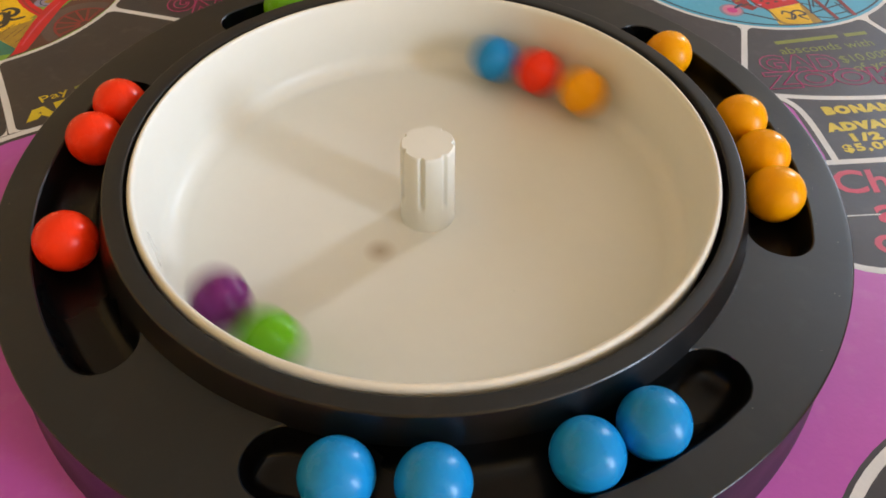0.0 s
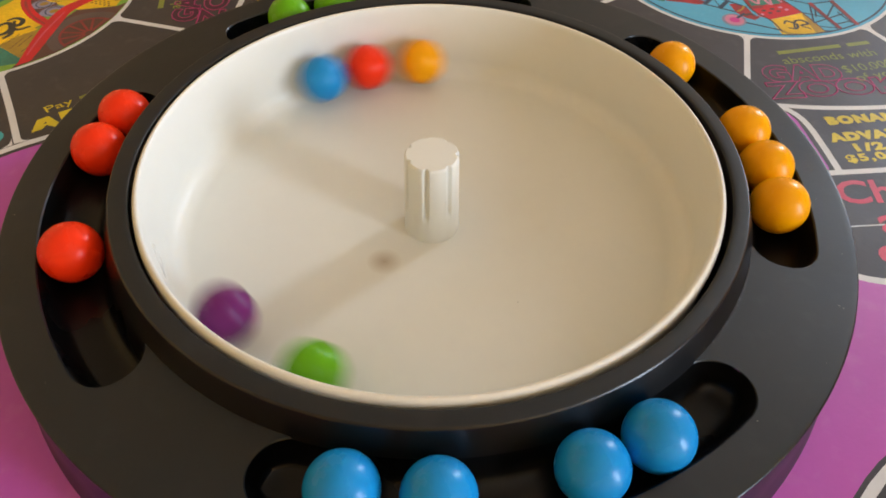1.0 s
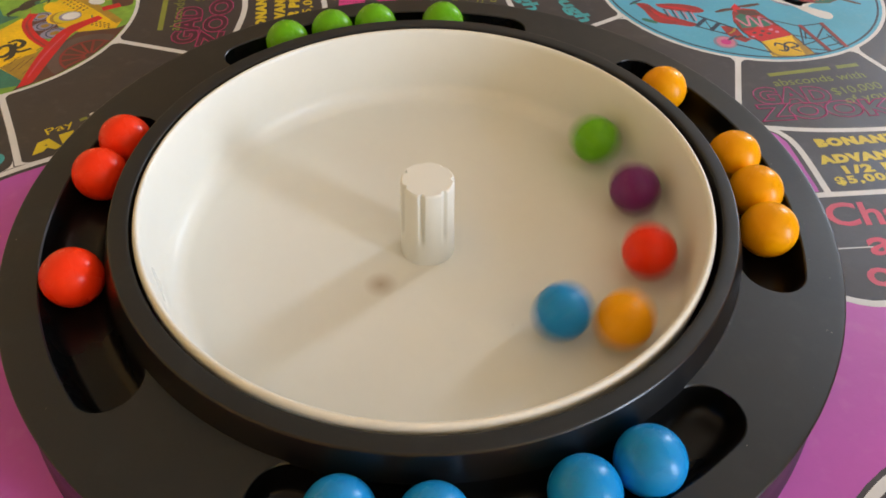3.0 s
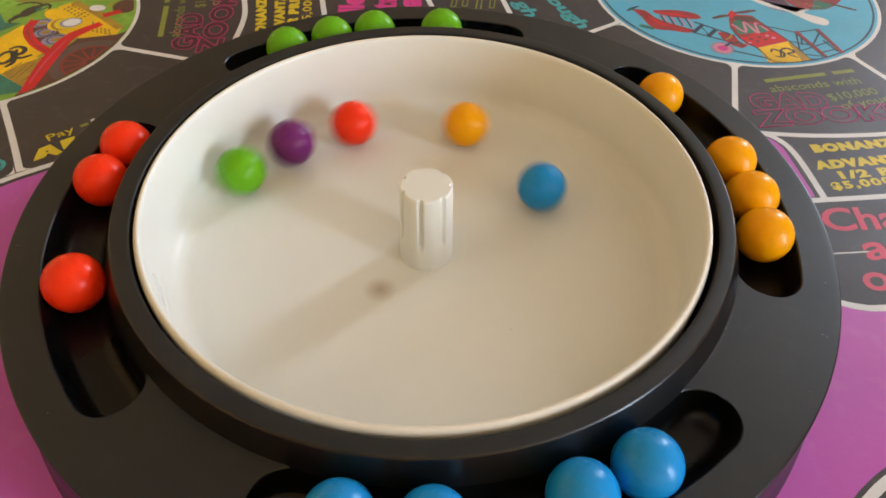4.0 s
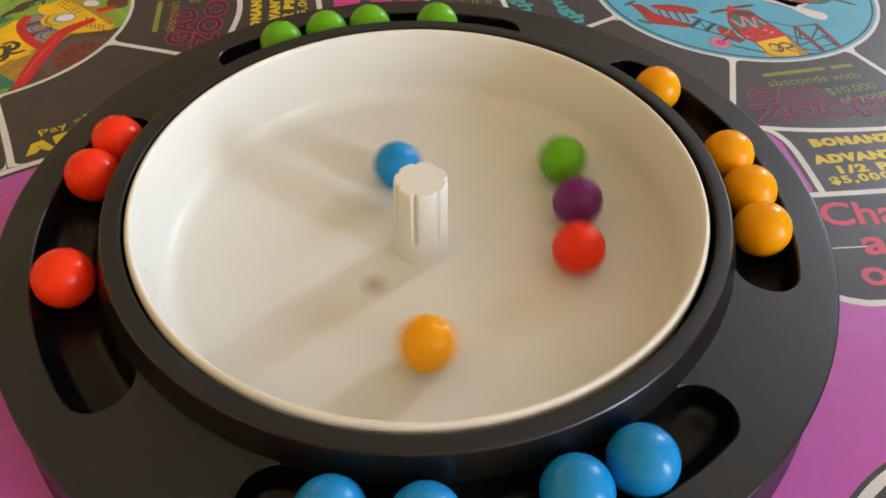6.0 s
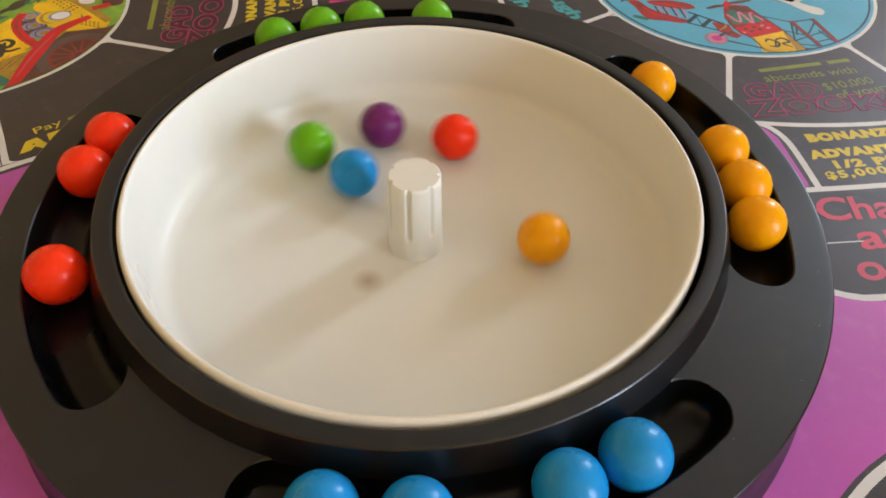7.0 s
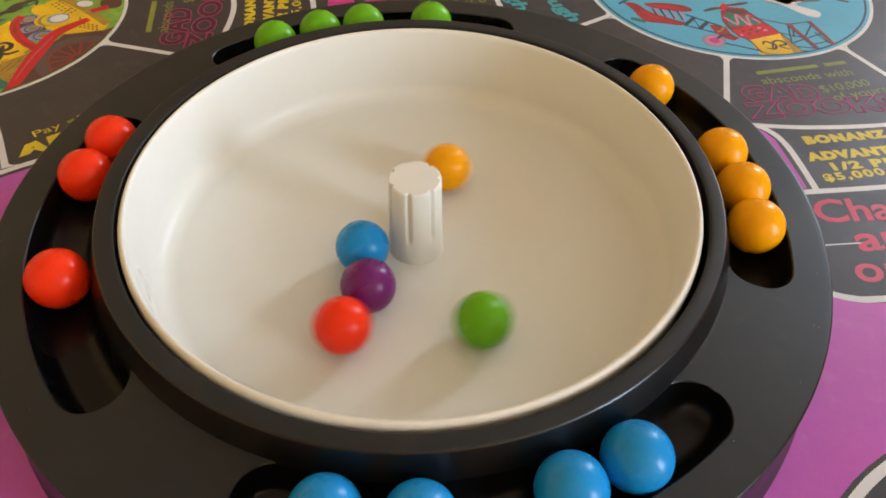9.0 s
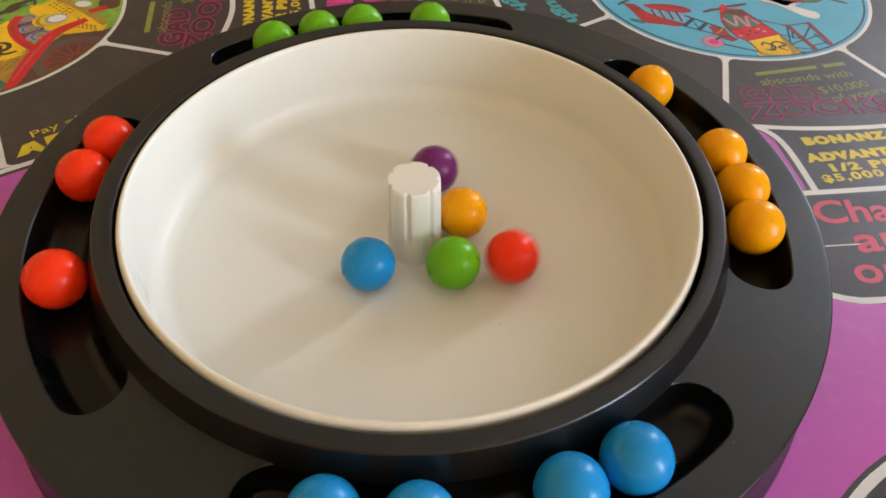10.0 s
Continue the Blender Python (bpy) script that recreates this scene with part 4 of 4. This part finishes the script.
def motions():
    """The five balls circle clockwise, slow down and gather at the peg."""
    walk(balls['blue_ball'], [(t, in_bowl(r, a)) for t, r, a in (
        (0.0, 65.5, 72), (0.1, 65.9, 36), (0.2, 66.0, 4), (0.3, 65.5, -27), (0.4, 64.8, -58), (0.5, 64.9, -90), (0.6, 65.5, -121), (0.7, 65.9, -150),
        (0.8, 66.0, -178), (0.9, 66.0, -206), (1.0, 65.9, -235), (1.1, 65.9, -263), (1.2, 65.9, -292), (1.3, 65.9, -320), (1.4, 66.0, -347),
        (1.5, 65.9, -372), (1.6, 65.7, -397), (1.7, 65.7, -419), (1.8, 65.0, -442), (1.9, 63.0, -465), (2.0, 60.6, -497), (2.1, 57.3, -520),
        (2.2, 53.3, -545), (2.3, 50.6, -574), (2.4, 50.7, -606), (2.5, 51.8, -634), (2.6, 52.0, -658), (2.7, 51.0, -681), (2.8, 49.8, -705),
        (2.9, 48.8, -732), (3.0, 47.9, -760), (3.1, 47.0, -788), (3.2, 46.1, -818), (3.3, 45.1, -848), (3.4, 44.2, -879), (3.5, 43.2, -909),
        (3.6, 42.3, -939), (3.7, 41.3, -968), (3.8, 40.8, -996), (3.9, 40.9, -1024), (4.0, 40.7, -1050), (4.1, 39.6, -1077), (4.2, 37.7, -1105),
        (4.3, 35.6, -1137), (4.4, 34.1, -1170), (4.5, 33.3, -1202), (4.6, 32.8, -1235), (4.7, 32.9, -1269), (4.8, 33.1, -1301), (4.9, 32.7, -1334),
        (5.0, 32.4, -1368), (5.1, 33.4, -1402), (5.2, 34.9, -1433), (5.3, 35.7, -1460), (5.4, 34.7, -1489), (5.5, 32.5, -1519), (5.6, 30.2, -1554),
        (5.7, 28.8, -1592), (5.8, 28.4, -1628), (5.9, 28.3, -1661), (6.0, 28.3, -1693), (6.1, 28.2, -1724), (6.2, 28.1, -1754), (6.3, 28.1, -1784),
        (6.4, 28.0, -1814), (6.5, 27.9, -1845), (6.6, 27.9, -1878), (6.7, 27.8, -1913), (6.8, 27.6, -1950), (6.9, 27.7, -1988), (7.0, 28.6, -2027),
        (7.1, 29.9, -2059), (7.2, 29.0, -2092), (7.3, 26.1, -2124), (7.4, 24.3, -2165), (7.5, 23.0, -2204), (7.6, 21.2, -2247), (7.7, 20.9, -2290),
        (7.8, 18.4, -2326), (7.9, 15.2, -2350), (8.0, 15.2, -2388), (8.1, 16.6, -2429), (8.2, 15.2, -2475), (8.3, 15.2, -2511), (8.4, 16.6, -2538),
        (8.5, 17.9, -2567), (8.6, 18.5, -2592), (8.7, 18.2, -2613), (8.8, 18.2, -2630), (8.9, 18.8, -2660), (9.0, 16.6, -2669), (9.1, 17.4, -2652),
        (9.2, 17.1, -2652), (9.3, 16.7, -2649), (9.4, 17.2, -2648), (9.5, 18.0, -2648), (9.6, 18.7, -2654), (9.7, 20.1, -2651), (9.8, 19.3, -2648),
        (9.9, 19.2, -2648), (10.0, 19.0, -2648),
    )])
    walk(balls['red_ball'], [(t, in_bowl(r, a)) for t, r, a in (
        (0.0, 65.4, 58), (0.1, 65.9, 23), (0.2, 65.8, -10), (0.3, 65.5, -41), (0.4, 65.0, -73), (0.5, 65.0, -105), (0.6, 65.6, -135),
        (0.7, 66.0, -164), (0.8, 66.0, -193), (0.9, 66.0, -221), (1.0, 65.9, -249), (1.1, 65.8, -278), (1.2, 65.9, -306), (1.3, 66.0, -334),
        (1.4, 66.0, -360), (1.5, 65.8, -385), (1.6, 65.3, -410), (1.7, 65.2, -434), (1.8, 65.4, -457), (1.9, 65.3, -480), (2.0, 65.6, -510),
        (2.1, 65.9, -532), (2.2, 65.8, -554), (2.3, 65.3, -577), (2.4, 64.7, -599), (2.5, 65.1, -621), (2.6, 65.8, -642), (2.7, 65.7, -664),
        (2.8, 65.0, -685), (2.9, 64.0, -707), (3.0, 63.0, -729), (3.1, 62.0, -752), (3.2, 61.0, -775), (3.3, 60.0, -798), (3.4, 59.0, -822),
        (3.5, 58.0, -845), (3.6, 57.0, -869), (3.7, 56.0, -892), (3.8, 55.2, -915), (3.9, 55.2, -939), (4.0, 55.8, -962), (4.1, 56.3, -985),
        (4.2, 56.5, -1007), (4.3, 56.7, -1029), (4.4, 57.0, -1051), (4.5, 57.1, -1073), (4.6, 56.2, -1094), (4.7, 53.5, -1115), (4.8, 49.9, -1139),
        (4.9, 46.9, -1165), (5.0, 45.1, -1193), (5.1, 44.5, -1221), (5.2, 45.1, -1250), (5.3, 46.5, -1277), (5.4, 48.0, -1301), (5.5, 48.8, -1325),
        (5.6, 48.7, -1348), (5.7, 48.1, -1373), (5.8, 47.3, -1397), (5.9, 46.4, -1423), (6.0, 45.6, -1450), (6.1, 44.8, -1478), (6.2, 44.0, -1506),
        (6.3, 43.2, -1535), (6.4, 42.3, -1564), (6.5, 41.5, -1592), (6.6, 40.7, -1621), (6.7, 39.9, -1648), (6.8, 39.6, -1674), (6.9, 40.2, -1701),
        (7.0, 40.8, -1726), (7.1, 40.8, -1751), (7.2, 40.3, -1778), (7.3, 39.1, -1804), (7.4, 37.8, -1833), (7.5, 37.0, -1862), (7.6, 38.8, -1891),
        (7.7, 40.3, -1916), (7.8, 38.6, -1939), (7.9, 34.3, -1968), (8.0, 31.3, -2000), (8.1, 30.5, -2039), (8.2, 35.5, -2072), (8.3, 39.3, -2099),
        (8.4, 41.2, -2118), (8.5, 40.8, -2140), (8.6, 39.8, -2164), (8.7, 38.6, -2193), (8.8, 37.7, -2219), (8.9, 36.8, -2250), (9.0, 40.9, -2274),
        (9.1, 42.0, -2293), (9.2, 38.0, -2311), (9.3, 29.2, -2337), (9.4, 21.6, -2384), (9.5, 27.8, -2438), (9.6, 36.4, -2466), (9.7, 42.1, -2484),
        (9.8, 42.7, -2499), (9.9, 38.2, -2516), (10.0, 30.2, -2542),
    )])
    walk(balls['orange_ball'], [(t, in_bowl(r, a)) for t, r, a in (
        (0.0, 66.0, 43), (0.1, 66.0, 8), (0.2, 66.0, -25), (0.3, 65.7, -56), (0.4, 65.3, -88), (0.5, 65.4, -120), (0.6, 65.8, -150), (0.7, 65.9, -179),
        (0.8, 65.8, -206), (0.9, 65.8, -236), (1.0, 65.8, -265), (1.1, 65.9, -293), (1.2, 66.0, -321), (1.3, 66.0, -349), (1.4, 66.0, -375),
        (1.5, 65.8, -399), (1.6, 65.1, -424), (1.7, 64.2, -448), (1.8, 63.6, -472), (1.9, 63.6, -496), (2.0, 64.1, -527), (2.1, 64.1, -550),
        (2.2, 63.2, -571), (2.3, 62.6, -596), (2.4, 63.0, -620), (2.5, 64.2, -643), (2.6, 65.5, -665), (2.7, 65.7, -685), (2.8, 64.7, -707),
        (2.9, 63.5, -729), (3.0, 62.2, -753), (3.1, 60.9, -777), (3.2, 59.6, -802), (3.3, 58.3, -827), (3.4, 57.1, -853), (3.5, 55.8, -878),
        (3.6, 54.5, -904), (3.7, 53.2, -929), (3.8, 52.0, -954), (3.9, 51.4, -979), (4.0, 51.8, -1003), (4.1, 52.7, -1027), (4.2, 53.4, -1049),
        (4.3, 53.1, -1071), (4.4, 51.9, -1093), (4.5, 50.2, -1115), (4.6, 47.4, -1139), (4.7, 44.3, -1167), (4.8, 42.5, -1198), (4.9, 42.4, -1228),
        (5.0, 43.1, -1255), (5.1, 43.3, -1280), (5.2, 43.3, -1307), (5.3, 43.0, -1333), (5.4, 42.4, -1360), (5.5, 42.3, -1389), (5.6, 42.9, -1416),
        (5.7, 43.4, -1441), (5.8, 43.3, -1468), (5.9, 42.8, -1496), (6.0, 42.3, -1525), (6.1, 41.8, -1554), (6.2, 41.3, -1583), (6.3, 40.8, -1612),
        (6.4, 40.2, -1642), (6.5, 39.7, -1671), (6.6, 39.2, -1700), (6.7, 38.7, -1728), (6.8, 38.2, -1755), (6.9, 37.8, -1781), (7.0, 37.3, -1809),
        (7.1, 36.6, -1837), (7.2, 34.8, -1866), (7.3, 33.1, -1898), (7.4, 31.6, -1932), (7.5, 32.2, -1967), (7.6, 33.6, -1998), (7.7, 32.2, -2028),
        (7.8, 32.4, -2061), (7.9, 30.9, -2094), (8.0, 31.8, -2127), (8.1, 34.1, -2156), (8.2, 33.6, -2183), (8.3, 31.9, -2213), (8.4, 30.3, -2241),
        (8.5, 28.1, -2277), (8.6, 28.4, -2315), (8.7, 29.2, -2349), (8.8, 28.7, -2380), (8.9, 26.7, -2413), (9.0, 27.6, -2449), (9.1, 28.0, -2484),
        (9.2, 29.9, -2518), (9.3, 31.6, -2547), (9.4, 30.8, -2577), (9.5, 27.9, -2595), (9.6, 18.5, -2585), (9.7, 20.9, -2570), (9.8, 16.7, -2541),
        (9.9, 15.2, -2499), (10.0, 15.5, -2495),
    )])
    walk(balls['purple_ball'], [(t, in_bowl(r, a)) for t, r, a in (
        (0.0, 64.7, -138), (0.1, 65.7, -176), (0.2, 66.0, -213), (0.3, 65.9, -250), (0.4, 65.9, -289), (0.5, 65.9, -326), (0.6, 65.9, -362),
        (0.7, 65.6, -398), (0.8, 65.1, -430), (0.9, 65.0, -464), (1.0, 65.3, -497), (1.1, 65.8, -529), (1.2, 66.0, -561), (1.3, 66.0, -591),
        (1.4, 66.0, -624), (1.5, 66.0, -656), (1.6, 66.0, -688), (1.7, 66.0, -718), (1.8, 66.0, -747), (1.9, 65.7, -774), (2.0, 65.1, -812),
        (2.1, 65.0, -839), (2.2, 65.6, -865), (2.3, 66.0, -891), (2.4, 66.0, -916), (2.5, 66.0, -942), (2.6, 66.0, -967), (2.7, 65.8, -993),
        (2.8, 65.3, -1018), (2.9, 64.5, -1042), (3.0, 63.8, -1066), (3.1, 63.0, -1089), (3.2, 62.3, -1111), (3.3, 61.5, -1134), (3.4, 60.8, -1156),
        (3.5, 60.0, -1179), (3.6, 59.3, -1202), (3.7, 58.5, -1226), (3.8, 57.8, -1250), (3.9, 57.7, -1275), (4.0, 58.8, -1300), (4.1, 60.6, -1324),
        (4.2, 62.1, -1347), (4.3, 63.3, -1369), (4.4, 64.2, -1389), (4.5, 64.3, -1410), (4.6, 63.2, -1430), (4.7, 59.9, -1451), (4.8, 55.5, -1474),
        (4.9, 51.7, -1499), (5.0, 49.8, -1528), (5.1, 49.6, -1556), (5.2, 50.6, -1583), (5.3, 52.0, -1609), (5.4, 53.0, -1634), (5.5, 52.9, -1657),
        (5.6, 51.6, -1681), (5.7, 50.3, -1707), (5.8, 49.4, -1733), (5.9, 48.7, -1759), (6.0, 47.9, -1786), (6.1, 47.2, -1814), (6.2, 46.5, -1842),
        (6.3, 45.8, -1870), (6.4, 45.1, -1897), (6.5, 44.4, -1925), (6.6, 43.6, -1952), (6.7, 42.9, -1978), (6.8, 43.3, -2004), (6.9, 45.1, -2031),
        (7.0, 46.1, -2054), (7.1, 45.8, -2078), (7.2, 43.7, -2103), (7.3, 43.1, -2130), (7.4, 43.3, -2157), (7.5, 42.0, -2182), (7.6, 40.3, -2211),
        (7.7, 38.1, -2239), (7.8, 37.0, -2269), (7.9, 35.6, -2300), (8.0, 35.3, -2334), (8.1, 35.7, -2365), (8.2, 36.2, -2396), (8.3, 36.8, -2427),
        (8.4, 37.3, -2451), (8.5, 37.5, -2477), (8.6, 34.2, -2501), (8.7, 29.7, -2530), (8.8, 24.3, -2567), (8.9, 21.7, -2617), (9.0, 25.9, -2636),
        (9.1, 30.3, -2633), (9.2, 31.4, -2641), (9.3, 31.7, -2646), (9.4, 32.2, -2650), (9.5, 32.3, -2658), (9.6, 30.9, -2675), (9.7, 25.5, -2694),
        (9.8, 15.2, -2727), (9.9, 19.5, -2782), (10.0, 25.9, -2802),
    )])
    walk(balls['green_ball'], [(t, in_bowl(r, a)) for t, r, a in (
        (0.0, 64.3, -122), (0.1, 65.6, -159), (0.2, 66.0, -195), (0.3, 66.0, -230), (0.4, 65.9, -266), (0.5, 65.8, -304), (0.6, 65.9, -339),
        (0.7, 65.9, -374), (0.8, 65.6, -406), (0.9, 64.9, -439), (1.0, 64.6, -472), (1.1, 65.4, -504), (1.2, 66.0, -535), (1.3, 66.0, -565),
        (1.4, 65.7, -594), (1.5, 65.3, -627), (1.6, 65.4, -659), (1.7, 65.7, -691), (1.8, 65.9, -721), (1.9, 66.0, -750), (2.0, 66.0, -786),
        (2.1, 65.7, -814), (2.2, 65.3, -840), (2.3, 65.6, -867), (2.4, 66.0, -892), (2.5, 66.0, -918), (2.6, 66.0, -943), (2.7, 65.9, -969),
        (2.8, 65.6, -995), (2.9, 65.3, -1020), (3.0, 64.9, -1044), (3.1, 64.6, -1068), (3.2, 64.2, -1092), (3.3, 63.8, -1116), (3.4, 63.5, -1139),
        (3.5, 63.1, -1163), (3.6, 62.8, -1186), (3.7, 62.4, -1210), (3.8, 61.9, -1233), (3.9, 61.7, -1257), (4.0, 62.2, -1281), (4.1, 63.2, -1305),
        (4.2, 64.2, -1326), (4.3, 64.9, -1349), (4.4, 65.1, -1371), (4.5, 64.8, -1394), (4.6, 64.3, -1417), (4.7, 63.4, -1437), (4.8, 61.9, -1458),
        (4.9, 60.2, -1481), (5.0, 58.0, -1503), (5.1, 55.7, -1527), (5.2, 53.2, -1552), (5.3, 51.3, -1580), (5.4, 50.9, -1610), (5.5, 51.8, -1638),
        (5.6, 53.5, -1664), (5.7, 55.0, -1689), (5.8, 55.0, -1715), (5.9, 54.1, -1740), (6.0, 53.2, -1765), (6.1, 52.2, -1790), (6.2, 51.3, -1815),
        (6.3, 50.4, -1840), (6.4, 49.5, -1865), (6.5, 48.5, -1890), (6.6, 47.6, -1916), (6.7, 46.7, -1942), (6.8, 46.4, -1969), (6.9, 47.1, -1998),
        (7.0, 47.6, -2024), (7.1, 47.1, -2051), (7.2, 47.3, -2078), (7.3, 46.9, -2104), (7.4, 47.3, -2131), (7.5, 47.2, -2157), (7.6, 46.3, -2182),
        (7.7, 45.1, -2209), (7.8, 43.0, -2236), (7.9, 40.7, -2265), (8.0, 39.3, -2298), (8.1, 38.7, -2330), (8.2, 40.1, -2362), (8.3, 41.5, -2392),
        (8.4, 43.1, -2415), (8.5, 44.5, -2441), (8.6, 43.2, -2468), (8.7, 42.9, -2494), (8.8, 42.3, -2523), (8.9, 41.2, -2552), (9.0, 39.6, -2581),
        (9.1, 38.2, -2611), (9.2, 42.7, -2622), (9.3, 41.2, -2628), (9.4, 38.1, -2627), (9.5, 32.8, -2625), (9.6, 27.4, -2622), (9.7, 22.3, -2610),
        (9.8, 19.0, -2598), (9.9, 18.1, -2583), (10.0, 18.0, -2570),
    )])


motions()
